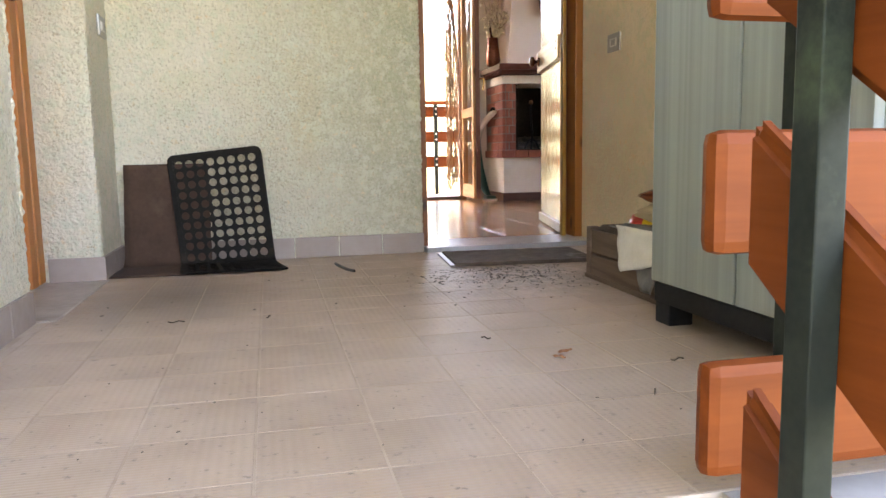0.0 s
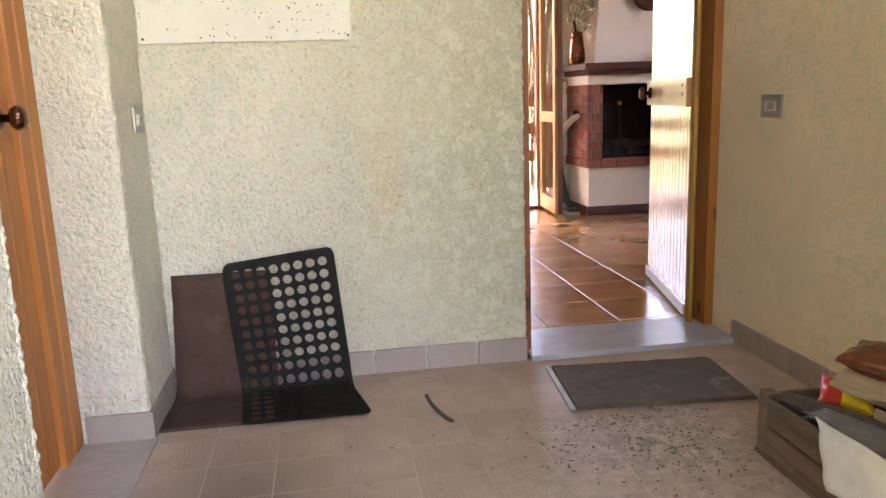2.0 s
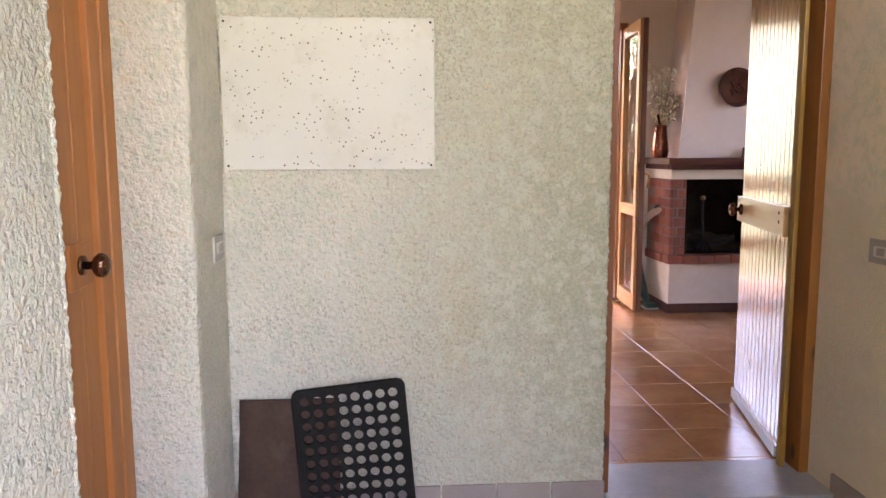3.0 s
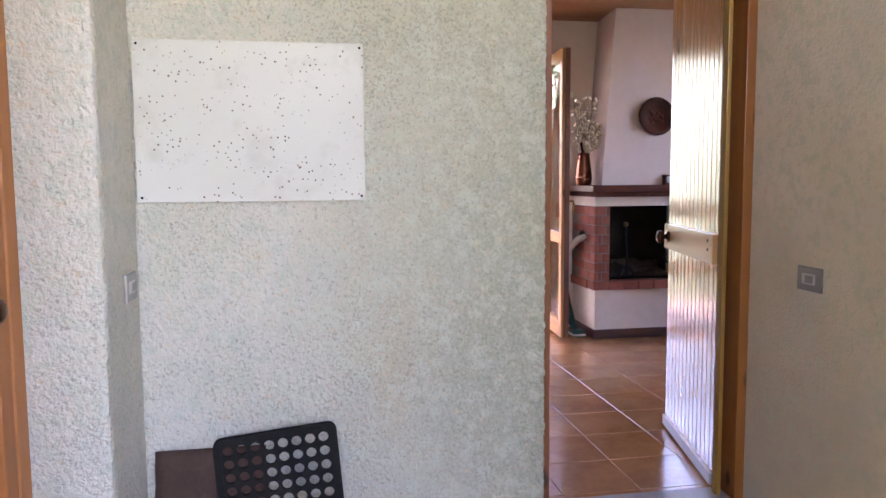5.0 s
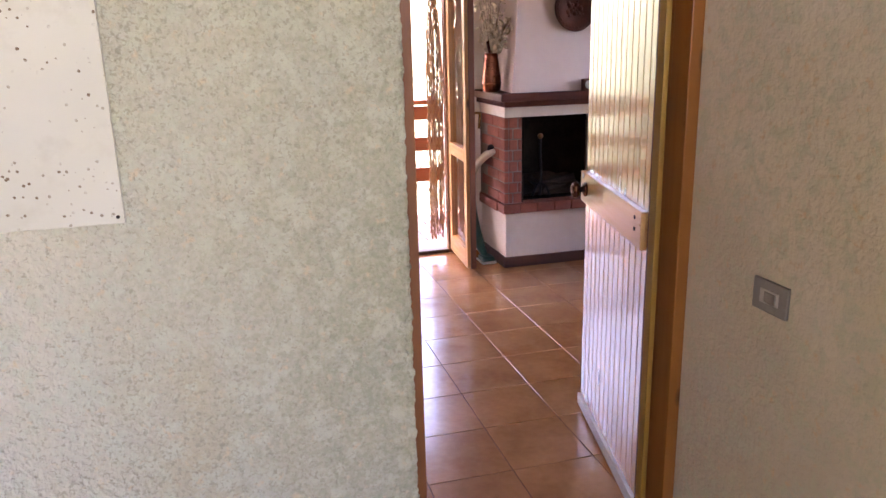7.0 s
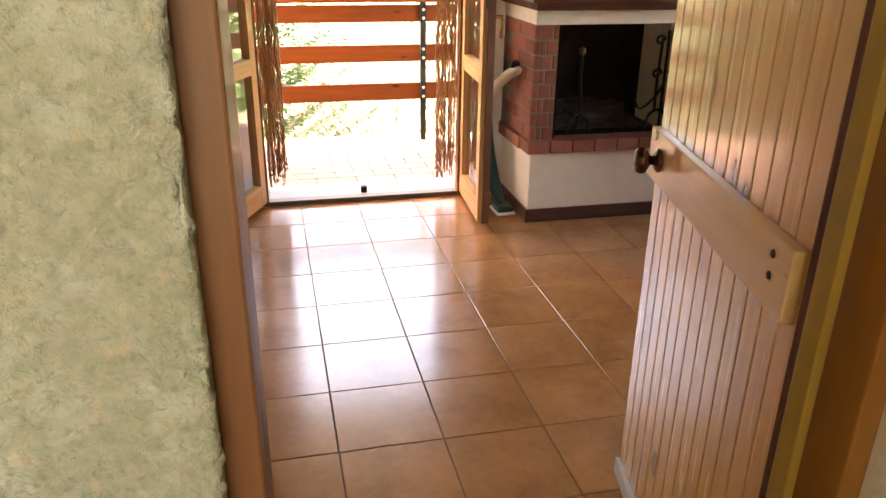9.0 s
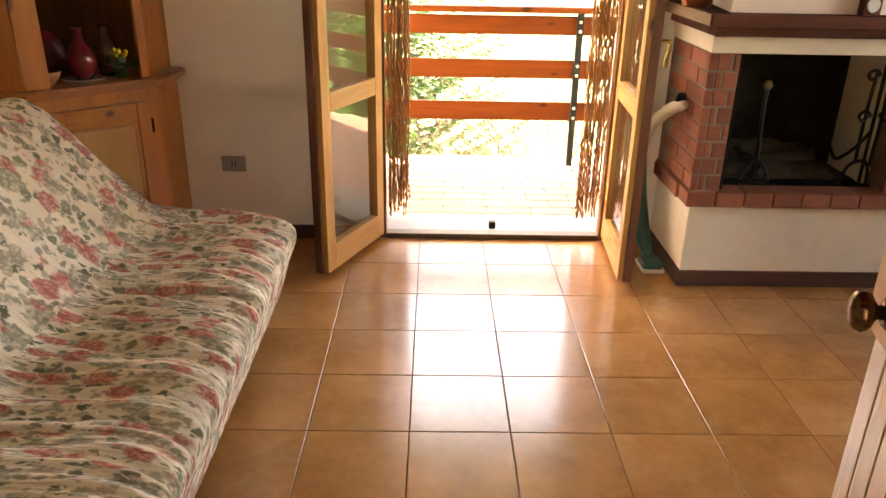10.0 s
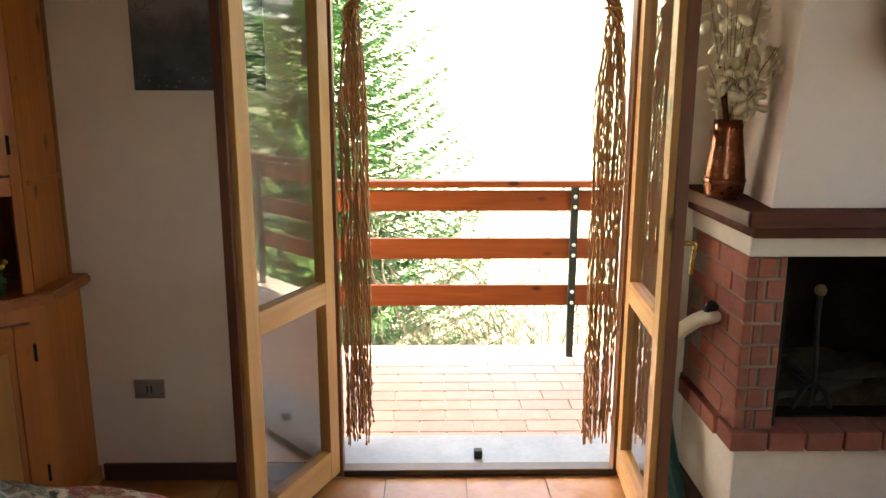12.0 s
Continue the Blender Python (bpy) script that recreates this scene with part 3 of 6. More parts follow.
# out of view; its south reach is set to cut skylight on the landing
structure("landing_ceiling", bm_box(-0.9, 1.86, -0.9, WALL_A, 2.75, 2.93), M["roof"], "plain soffit, unseen, added to dim the landing", "ceiling")
# room
FX0, FX1, FTOP = 0.74, 1.915, 2.22
bm = bmesh.new()
box(bm, ROOM_L - 0.3, FX0, WALL_B, WALL_B2, -3.7, 2.9)
box(bm, FX1, ROOM_R, WALL_B, WALL_B2, -3.7, 2.9)
box(bm, FX0, FX1, WALL_B, WALL_B2, FTOP, 2.9)
box(bm, FX0, FX1, WALL_B, WALL_B2, -3.7, -0.012)
structure("wall_balcony", bm, M["white_plaster"], "white plaster wall with a balcony doorway")
structure("wall_room_west", bm_box(ROOM_L - 0.3, ROOM_L, WALL_A2, WALL_B, -3.0, 2.9), M["white_plaster"], "plain white plaster wall")
# window out of view, added to brighten the sofa and cupboard side
WY0, WY1, WZ0, WZ1 = 4.60, 6.90, 0.85, 2.30
bm = bmesh.new()
box(bm, ROOM_R, ROOM_R + 0.3, WALL_A + 0.1, WY0, -3.0, 2.9)
box(bm, ROOM_R, ROOM_R + 0.3, WY1, WALL_B2, -3.0, 2.9)
box(bm, ROOM_R, ROOM_R + 0.3, WY0, WY1, -3.0, WZ0)
box(bm, ROOM_R, ROOM_R + 0.3, WY0, WY1, WZ1, 2.9)
structure("wall_room_east", bm, M["white_plaster"], "plain white plaster wall with an added window")
win = thing("added_window", "wide pine window, unseen, added to light the room", "window", kind="structure")
for y0, y1, z0, z1 in ((WY0, WY1, WZ0, WZ0 + 0.06), (WY0, WY1, WZ1 - 0.06, WZ1), (WY0, WY0 + 0.06, WZ0 + 0.06, WZ1 - 0.06), (WY1 - 0.06, WY1, WZ0 + 0.06, WZ1 - 0.06), ((WY0 + WY1) / 2 - 0.04, (WY0 + WY1) / 2 + 0.04, WZ0 + 0.06, WZ1 - 0.06)):
    part("window_frame", bm_box(ROOM_R + 0.10, ROOM_R + 0.16, y0, y1, z0, z1, bevel=0.004), M["pine_v"], win)
for y0, y1 in ((WY0 + 0.06, (WY0 + WY1) / 2 - 0.04), ((WY0 + WY1) / 2 + 0.04, WY1 - 0.06)):
    pane = part("pane", bm_box(ROOM_R + 0.128, ROOM_R + 0.132, y0, y1, WZ0 + 0.06, WZ1 - 0.06), M["glass"], win)
    pane.visible_shadow = False


def build_ceiling():
    bm = bmesh.new()
    box(bm, ROOM_L, ROOM_R, WALL_A2, WALL_B, CEIL + 0.014, 2.9)
    y = WALL_A2
    while y < WALL_B - 0.01:
        y1 = min(y + 0.092, WALL_B)
        box(bm, ROOM_L, ROOM_R, y + 0.002, y1 - 0.002, CEIL, CEIL + 0.02)
        y = y1
    structure("ceiling", bm, M["ceiling_wood"], "reddish varnished tongue-and-groove ceiling boards", "ceiling")


build_ceiling()
# roof; its unseen overhang is added to keep sun off the balcony
bm = bmesh.new()
box(bm, ROOM_L - 0.9, ROOM_R + 0.7, WALL_A2 - 0.3, 9.5, 2.93, 3.05)
structure("roof_slab", bm, M["roof"], "flat roof slab, overhang added to shade the balcony", "roof")
# plinth below the floors
bm = bmesh.new()
box(bm, ROOM_L - 0.3, ROOM_R + 0.3, WALL_A, WALL_B, -3.7, -0.31)
structure("foundation", bm, M["concrete"], "concrete plinth under the house", "foundation")

def plaster_arris(name, x, y, z0, z1, label):
    """Ragged rough-cast corner running up an edge."""
    bm = bmesh.new()
    n, k = 420, 10
    rows = []
    for j in range(n + 1):
        z = z0 + (z1 - z0) * j / n
        row = []
        for i in range(k):
            a = 2 * math.pi * i / k
            rr = 0.010 + 0.006 * noise.noise((x * 31 + math.cos(a) * 0.9, math.sin(a) * 0.9, z * 62)) + 0.003 * noise.noise((x * 7, a, z * 140))
            row.append(bm.verts.new((x + rr * math.cos(a), y + rr * math.sin(a), z)))
        rows.append(row)
    for p, q in zip(rows, rows[1:]):
        for i in range(k):
            bm.faces.new((p[i], p[(i + 1) % k], q[(i + 1) % k], q[i]))
    single(name, bm, M["roughcast"], label, "wall edge", kind="structure", smooth=True)


plaster_arris("trim_doorway_edge", 0.771, WALL_A + 0.007, 0.07, DOOR_TOP + 0.06, "ragged rough-cast edge of the doorway")
plaster_arris("trim_recess_edge", -0.529, 2.463, 0.07, DOOR_TOP + 0.08, "ragged rough-cast edge of the door recess")

# ---- floors, thresholds, stairs ----
STAIR_EDGE = 1.10
bm = bm_box(-0.76, 1.612, STAIR_EDGE, WALL_A, -0.30, LAND - 0.0006)
landing_floor = structure("floor_landing", bm, M["grout_grey"], "dusty brown ribbed clay tiles with pale joints", "floor")
bm = bm_box(ROOM_L, ROOM_R, WALL_A2, WALL_B, -0.30, -0.0025)
room_floor = structure("floor_room", bm, M["room_grout"], "glossy terracotta-coloured square tiles with dark joints", "floor")
bm = bm_box(-1.6, 4.6, WALL_B2, 8.62, -0.22, -0.035)
balcony_floor = structure("floor_balcony", bm, M["grout_grey"], "sunlit pinkish clay tiles in running bond", "floor")
single("threshold", bm_box(0.792, 1.61, WALL_A - 0.03, WALL_A2 - 0.015, -0.30, 0.004, bevel=0.004), M["marble"],
       "worn grey marble doorstep in the entrance doorway", "threshold", kind="structure")
single("recess_slab", bm_box(-0.72, -0.462, 2.472, 3.178, -0.05, LAND + 0.004, bevel=0.003), M["stained_stone"],
       "stained grey stone slab before the side door", "threshold", kind="structure")
single("balcony_sill", bm_box(FX0 + 0.003, FX1 - 0.003, 7.13, WALL_B2 + 0.02, -0.03, 0.014, bevel=0.004), M["sill_stone"],
       "pale grey marble sill of the balcony door", "sill", kind="structure")


def build_stairs():
    st = thing("staircase", "concrete steps with brown tiled treads leading up to the landing", "staircase", kind="structure")
    for k in range(1, 8):
        z = LAND - 0.18 * k
        y1 = STAIR_EDGE - 0.26 * (k - 1)
        part("step", bm_box(-0.50, 0.66, y1 - 0.26, y1, -1.6, z, bevel=0.006), M["land_tile"], st)
    part("string_wall", bm_box(0.66, 0.78, -0.75, STAIR_EDGE, -1.6, -1.30), M["concrete"], st)


build_stairs()
structure("landing_edge", bm_box(0.665, 1.60, 0.93, STAIR_EDGE - 0.002, -0.30, LAND - 0.001), M["concrete"], "grey concrete edge of the landing under the railing", "floor")
structure("landing_base", bm_box(-0.76, 1.86, STAIR_EDGE + 0.002, WALL_A, -1.6, -0.302), M["concrete"], "concrete base under the landing", "foundation")

# ---- tiled skirting ----
def skirting(name, pieces, mat, label):
    t = thing(name, label, "baseboard", kind="structure")
    for (x0, x1, y0, y1, z0, z1) in pieces:
        part("skirting_tile", bm_box(x0, x1, y0, y1, z0, z1, bevel=0.002), mat, t)
    return t


P = []
x = 0.785
while x > -0.47:
    P.append((max(x - 0.187, -0.468), x - 0.003, WALL_A - 0.011, WALL_A, LAND, 0.070))
    x -= 0.19
P += [(-0.48, -0.469, 3.17, 3.36, LAND, 0.070), (-0.48, -0.469, 3.363, WALL_A - 0.012, LAND, 0.070)]
P += [(-0.66, -0.469, 3.169, 3.18, LAND, 0.070)]
y = 2.47
while y > 1.12:
    P.append((-0.522, -0.511, max(y - 0.187, 1.1), y - 0.003, LAND, 0.070))
    y -= 0.19
y = WALL_A
while y > 1.0:
    P.append((1.601, 1.612, max(y - 0.187, 1.0), y - 0.003, LAND, 0.070))
    y -= 0.19
skirting("baseboard_landing", P, M["skirt_tile"], "brown clay skirting tiles with pale joints")
bm = bmesh.new()
box(bm, -0.14, 0.735, WALL_B - 0.014, WALL_B, 0.0, 0.07, bevel=0.002)
box(bm, ROOM_L, ROOM_L + 0.014, WALL_A2, 6.40, 0.0, 0.07, bevel=0.002)
box(bm, ROOM_L + 0.016, 0.74, WALL_A2, WALL_A2 + 0.014, 0.0, 0.07, bevel=0.002)
box(bm, 1.70, ROOM_R, WALL_A2, WALL_A2 + 0.014, 0.0, 0.07, bevel=0.002)
single("baseboard_room", bm, M["dark_wood"], "dark brown skirting board", "baseboard", kind="structure")

# ---- entrance door frame and leaf ----
def build_entrance():
    fr = thing("door_frame", "orange-stained pine frame of the entrance doorway", "door frame", kind="structure")
    part("jamb", bm_box(0.778, 0.812, 3.60, 3.765, 0.0, DOOR_TOP + 0.055, bevel=0.003), M["casing"], fr)
    part("jamb", bm_box(1.530, 1.547, 3.765, 3.80, 0.0, DOOR_TOP + 0.055, bevel=0.003), M["ochre_stop"], fr, "ochre varnished door stop")
    # dark strip standing in for shade in the gap between stop and jamb
    part("jamb_gap_shade", bm_box(1.547, 1.574, 3.822, 3.832, 0.0, DOOR_TOP + 0.055), M["leaf_dark"], fr, "dark strip for the shade in the frame gap")
    part("jamb", bm_box(1.574, 1.612, 3.715, 3.80, 0.0, DOOR_TOP + 0.055, bevel=0.004), M["frame_pine"], fr)
    part("jamb", bm_box(1.576, 1.612, 3.80, WALL_A2 + 0.012, 0.0, DOOR_TOP + 0.055, bevel=0.003), M["frame_pine"], fr)
    part("lintel", bm_box(0.812, 1.528, 3.70, 3.772, DOOR_TOP, DOOR_TOP + 0.055, bevel=0.003), M["casing"], fr)
    part("architrave", bm_box(1.62, 1.70, WALL_A2 + 0.001, WALL_A2 + 0.016, 0.0, DOOR_TOP + 0.12, bevel=0.003), M["casing"], fr)
    part("architrave", bm_box(0.695, 0.770, WALL_A2 + 0.001, WALL_A2 + 0.016, 0.0, DOOR_TOP + 0.12, bevel=0.003), M["casing"], fr)
    # the leaf, in its own axes: hinge at the origin, width along +x, seen face at -y... turned to stand open
    ang = math.degrees(math.atan2(0.74, 0.165))
    d = thing("entrance_door", "open varnished pine plank door with a mid rail and bronze knob", "door", m=pose(1.556, 3.838, 0.0, 0, 0, ang))
    W, T = 0.765, 0.045
    n = 13
    part("core", bm_box(0.0, W, -T + 0.010, -0.010, 0.055, DOOR_TOP - 0.01), M["door_pine"], d)
    w = W / n
    for i in range(n):
        part("plank", bm_box(i * w + 0.0018, (i + 1) * w - 0.0018, -0.0105, 0.0, 0.055, DOOR_TOP - 0.01, bevel=0.0025), M["door_pine"], d)
        part("plank", bm_box(i * w + 0.0018, (i + 1) * w - 0.0018, -T, -T + 0.0105, 0.055, DOOR_TOP - 0.01, bevel=0.0025), M["door_pine"], d)
    part("mid_rail", bm_box(0.012, W - 0.004, 0.0, 0.022, 0.882, 0.998, bevel=0.003), M["door_rail"], d)
    part("draught_strip", bm_box(0.004, W - 0.004, -0.002, 0.014, 0.012, 0.058, bevel=0.002), M["alu"], d, "white metal draught strip")
    rot = Matrix.Translation((W - 0.093, 0.022, 0.940)) @ pose(0, 0, 0, -90)
    part("rose", lathe([(0.001, 0.0), (0.026, 0.0), (0.027, 0.006), (0.02, 0.012), (0.012, 0.014), (0.001, 0.014)], 24, rot), M["knob"], d, "bronze rose", True)
    part("knob", fluted([(0.011, 0.006), (0.011, 0.022), (0.018, 0.027), (0.028, 0.033), (0.031, 0.042), (0.027, 0.052), (0.015, 0.057), (0.001, 0.058)], 0.08, rot), M["knob"], d, "fluted bronze door knob", True)
    part("keyhole_plate", lathe([(0.001, 0.0), (0.011, 0.0), (0.011, 0.004), (0.001, 0.004)], 16, Matrix.Translation((W - 0.045, 0.022, 0.985)) @ pose(0, 0, 0, -90)), M["bolt"], d)
    for x in (0.05, 0.085):
        part("screw", lathe([(0.001, 0.0), (0.007, 0.0), (0.006, 0.002), (0.001, 0.002)], 12, Matrix.Translation((0.07, 0.022, 0.885 + x)) @ pose(0, 0, 0, -90)), M["iron"], d)
    return d


M["door_rail"] = wood("pale_door_rail", (0.74, 0.44, 0.18), (0.64, 0.35, 0.13), "x", 10, 0.3, knots=False, coat=0.3)
build_entrance()


def build_side_door():
    d = thing("side_door", "closed orange pine side door with a dark metal knob", "door", kind="structure")
    sx = -0.030
    part("panel", bm_box(-0.70 + sx, -0.667 + sx, 2.475, 3.030, LAND + 0.012, DOOR_TOP - 0.02), M["side_pine"], d)
    y = 3.028
    while y > 2.57:
        part("plank", bm_box(-0.668 + sx, -0.658 + sx, y - 0.088, y - 0.003, LAND + 0.014, DOOR_TOP - 0.02, bevel=0.003), M["side_pine"], d)
        y -= 0.09
    part("frame_post", bm_box(-0.70 + sx, -0.645 + sx, 3.036, 3.105, LAND + 0.002, DOOR_TOP + 0.015, bevel=0.004), M["side_pine"], d)
    part("frame_bead", bm_box(-0.70 + sx, -0.641 + sx, 3.108, 3.177, LAND + 0.006, DOOR_TOP + 0.015, bevel=0.005), M["side_pine"], d)
    part("frame_head", bm_box(-0.70 + sx, -0.645 + sx, 2.475, 3.034, DOOR_TOP - 0.018, DOOR_TOP + 0.015, bevel=0.004), M["side_pine"], d)
    part("lock_plate", bm_box(-0.658 + sx, -0.648 + sx, 2.862, 2.985, 0.885, 0.995, bevel=0.003), M["side_pine"], d)
    rot = Matrix.Translation((-0.648 + sx, 2.922, 0.94)) @ pose(0, 0, 0, 0, 90)
    part("rose", lathe([(0.001, 0.0), (0.024, 0.0), (0.024, 0.006), (0.012, 0.010), (0.001, 0.010)], 20, rot), M["knob"], d, "bronze rose", True)
    part("knob", fluted([(0.010, 0.006), (0.010, 0.026), (0.022, 0.032), (0.029, 0.040), (0.030, 0.050), (0.025, 0.060), (0.014, 0.066), (0.001, 0.067)], 0.07, rot), M["knob"], d, "fluted bronze knob", True)


build_side_door()

# ---- balcony door: frame, two leaves, threshold rail ----
def build_balcony_door():
    f = thing("balcony_door_frame", "orange pine frame of the balcony doorway", "door frame", kind="structure")
    part("jamb", bm_box(FX0, 0.792, 7.062, 7.125, 0.0, FTOP, bevel=0.004), M["casing"], f)
    part("jamb", bm_box(1.862, FX1, 7.062, 7.125, 0.0, FTOP, bevel=0.004), M["casing"], f)
    part("head", bm_box(0.792, 1.862, 7.062, 7.125, FTOP - 0.055, FTOP, bevel=0.004), M["casing"], f)
    part("threshold_rail", bm_box(0.792, 1.862, 7.062, 7.125, -0.002, 0.026, bevel=0.004), M["alum_sill"], f, "dark metal threshold rail")

    def leaf(m, flip, handle):
        W, T = 0.535, 0.048
        s = -1 if flip else 1
        lf = thing("balcony_door_leaf", "open glazed pine balcony door leaf with a dark edge", "door", "balcony door leaves", m=m)

        def bx(x0, x1, y0, y1, z0, z1, bevel=0.003):
            a, b = sorted((s * x0, s * x1))
            return bm_box(a, b, y0, y1, z0, z1, bevel=bevel)
        z0, z1 = 0.03, 2.165
        part("stile", bx(0.0, 0.065, -T, 0, z0, z1), M["pine_v"], lf)
        part("stile", bx(W - 0.072, W - 0.006, -T, 0, z0, z1), M["pine_v"], lf)
        part("edge_strip", bx(W - 0.006, W + 0.010, -T - 0.010, -T * 0.45, z0, z1), M["leaf_dark"], lf, "dark stained meeting edge")
        part("bottom_rail", bx(0.065, W - 0.072, -T, 0, z0, 0.145), M["pine_h"], lf)
        part("mid_rail", bx(0.065, W - 0.072, -T, 0, 0.735, 0.815), M["pine_h"], lf)
        part("top_rail", bx(0.065, W - 0.072, -T, 0, z1 - 0.08, z1), M["pine_h"], lf)
        for a, b in ((0.145, 0.735), (0.815, z1 - 0.08)):
            g = part("pane", bx(0.062, W - 0.069, -T * 0.5 - 0.002, -T * 0.5 + 0.002, a - 0.004, b + 0.004, 0), M["glass"], lf, "clear glass pane")
            g.visible_shadow = False
        if handle:
            q = spline([(s * (W - 0.035), -T, 1.05), (s * (W - 0.035), -T - 0.045, 1.05), (s * (W - 0.04), -T - 0.055, 1.04), (s * (W - 0.045), -T - 0.052, 0.99), (s * (W - 0.05), -T - 0.05, 0.95)], 4)
            part("lever_handle", tube(bmesh.new(), q, 0.008), M["brass"], lf, "brass lever handle", True)
            part("handle_plate", bx(W - 0.055, W - 0.015, -T - 0.006, -T, 0.93, 1.12), M["old_brass"], lf)
    # hinge and free end of each leaf in plan
    def standing(hx, hy, fx, fy):
        return pose(hx, hy, 0, 0, 0, math.degrees(math.atan2(fy - hy, fx - hx)))
    leaf(standing(0.782, 7.045, 0.566, 6.55), False, False)
    leaf(standing(1.872, 7.055, 1.836, 6.52) @ pose(0, 0, 0, 0, 0, 180), True, True)


build_balcony_door()
single("door_stop", bm_box(1.315, 1.35, 7.17, 7.205, 0.014, 0.05, bevel=0.006), M["black_plastic"], "small black rubber door stop on the sill", "door stop")


# ---- strand curtain, tied back on both sides ----
def build_curtain(xa, xb, xmid, tie_x):
    c = thing("strand_curtain", "tied-back curtain of brown straw-like strands", "curtain", "balcony door curtains")
    rnd = random.Random(int(xa * 1000))
    n = 32
    for i in range(n):
        u = i / (n - 1)
        top = xa + (xmid - xa) * u
        tx = tie_x + rnd.uniform(-0.02, 0.02)
        yy = 7.155 + rnd.uniform(-0.012, 0.012)
        lowx = xa + (xb - xa) * (0.02 + 0.97 * ((i * 0.618) % 1.0))
        ctrl = [(top, yy, 2.17), (top * 0.55 + tx * 0.45, yy, 2.0 - 0.02 * u), (tx, yy + rnd.uniform(-0.01, 0.01), 1.80),
                ((tx + lowx) / 2, yy + rnd.uniform(-0.02, 0.02), 1.70), (lowx, yy + rnd.uniform(-0.03, 0.03), 1.45)]
        zend = rnd.uniform(0.075, 0.19)
        for z in (1.2, 0.9, 0.6, 0.35, zend):
            ctrl.append((lowx + rnd.uniform(-0.006, 0.006), yy + rnd.uniform(-0.022, 0.022), max(z, zend)))
        pts = [q + Vector((rnd.gauss(0, 0.0015), rnd.gauss(0, 0.0015), 0)) for q in spline(ctrl, 10)]
        rad = [0.0014 + 0.0050 * (0.5 + 0.5 * math.sin(k * 2.9 + i * 1.7)) ** 2 for k in range(len(pts))]
        part("strand", tube(bmesh.new(), pts, rad, 5), M["straw"], c, smooth=True)
    part("tie_band", tube(bmesh.new(), [(tie_x + 0.03 * math.cos(a), 7.155 + 0.022 * math.sin(a), 1.79) for a in [k * math.pi / 8 for k in range(17)]], 0.006, 6), M["straw"], c)


build_curtain(0.797, 0.905, 1.30, 0.86)
build_curtain(1.868, 1.748, 1.36, 1.80)
single("curtain_rail", tube(bmesh.new(), [(0.80, 7.155, 2.172), (1.86, 7.155, 2.172)], 0.009), M["brass"], "thin brass curtain rail", "curtain rail")


# ---- railings: stained boards on dark steel posts ----
def railing(name, label, boards, posts, along="x", group=""):
    r = thing(name, label, "railing", group)
    for b in boards:
        part("board", b, M["rail_board"] if along == "x" else M["rail_board_y"], r)
    for p, bolts in posts:
        po = part("post", p, M["steel"], r, "dark green steel post")
        for m in bolts:
            part("bolt", lathe([(0.001, 0.0), (0.011, 0.0), (0.010, 0.005), (0.005, 0.008), (0.001, 0.008)], 12, m), M["bolt"], po, smooth=True)
    return r


BZ = [(0.273, 0.398), (0.551, 0.672), (0.828, 0.946)]
boards = [bm_box(-1.5, 4.5, 8.505, 8.535, a, b, bevel=0.008) for a, b in BZ] + [bm_box(-1.5, 4.5, 8.46, 8.56, 0.965, 1.003, bevel=0.01)]
posts = []
for px in (0.15, 1.945, 3.74):
    bolts = [Matrix.Translation((px, 8.463, z)) @ pose(0, 0, 0, 90) for a, b in BZ for z in (a + 0.03, b - 0.03)]
    posts.append((bm_box(px - 0.02, px + 0.02, 8.465, 8.503, -0.20, 0.966, bevel=0.002), bolts))
railing("balcony_railing", "balcony railing of orange-stained boards on dark steel posts", boards, posts)

LZ = [(0.03, 0.17), (0.296, 0.438), (0.558, 0.70)]
boards = [bm_box(0.60, 1.60, 1.035, 1.068, a, b, bevel=0.016) for a, b in LZ] + [bm_box(0.60, 1.60, 1.005, 1.10, 0.80, 0.84, bevel=0.012)]
posts = [(bm_box(px - 0.02, px + 0.02, 1.07, 1.098, -0.28, 0.802, bevel=0.002), [Matrix.Translation((px + 0.0, 1.034, z)) @ pose(0, 0, 0, 90) for a, b in LZ for z in ((a + b) / 2,)]) for px in (0.75, 1.50)]
railing("landing_railing", "landing railing of reddish stained boards on steel posts", boards, posts)


def rake(y0, y1, z_lo, z_hi, x0, x1):
    """A raking board from y1 (top end) down to y0 along the stair's pitch."""
    s = 0.18 / 0.26
    bm = bmesh.new()
    box(bm, x0, x1, y0, y1, z_lo, z_hi)
    for v in bm.verts:
        v.co.z -= (y1 - v.co.y) * s
    bmesh.ops.bevel(bm, geom=bm.edges[:], offset=0.012, segments=3, affect="EDGES")
    return bm


boards = [rake(-0.55, 0.945, a + 0.002, b + 0.012, 0.574, 0.607) for a, b in LZ] + [rake(-0.55, 0.945, 0.80, 0.838, 0.547, 0.637)]
posts = [(bm_box(0.543, 0.572, py - 0.016, py + 0.016, -0.6 if py > 0 else -1.3, 0.80 + (py - 0.94) * 0.69, bevel=0.002),
          []) for py in (0.822, -0.42)]
railing("stair_railing", "stair railing of reddish stained raking boards on a steel post", boards, posts, "y")


# ---- fireplace ----
FPX0, FPX1 = 2.105, 3.045
FPY = 6.545
LEDGE0, LEDGE1 = 0.375, 0.442
LINT0, LINT1 = 1.01, 1.082


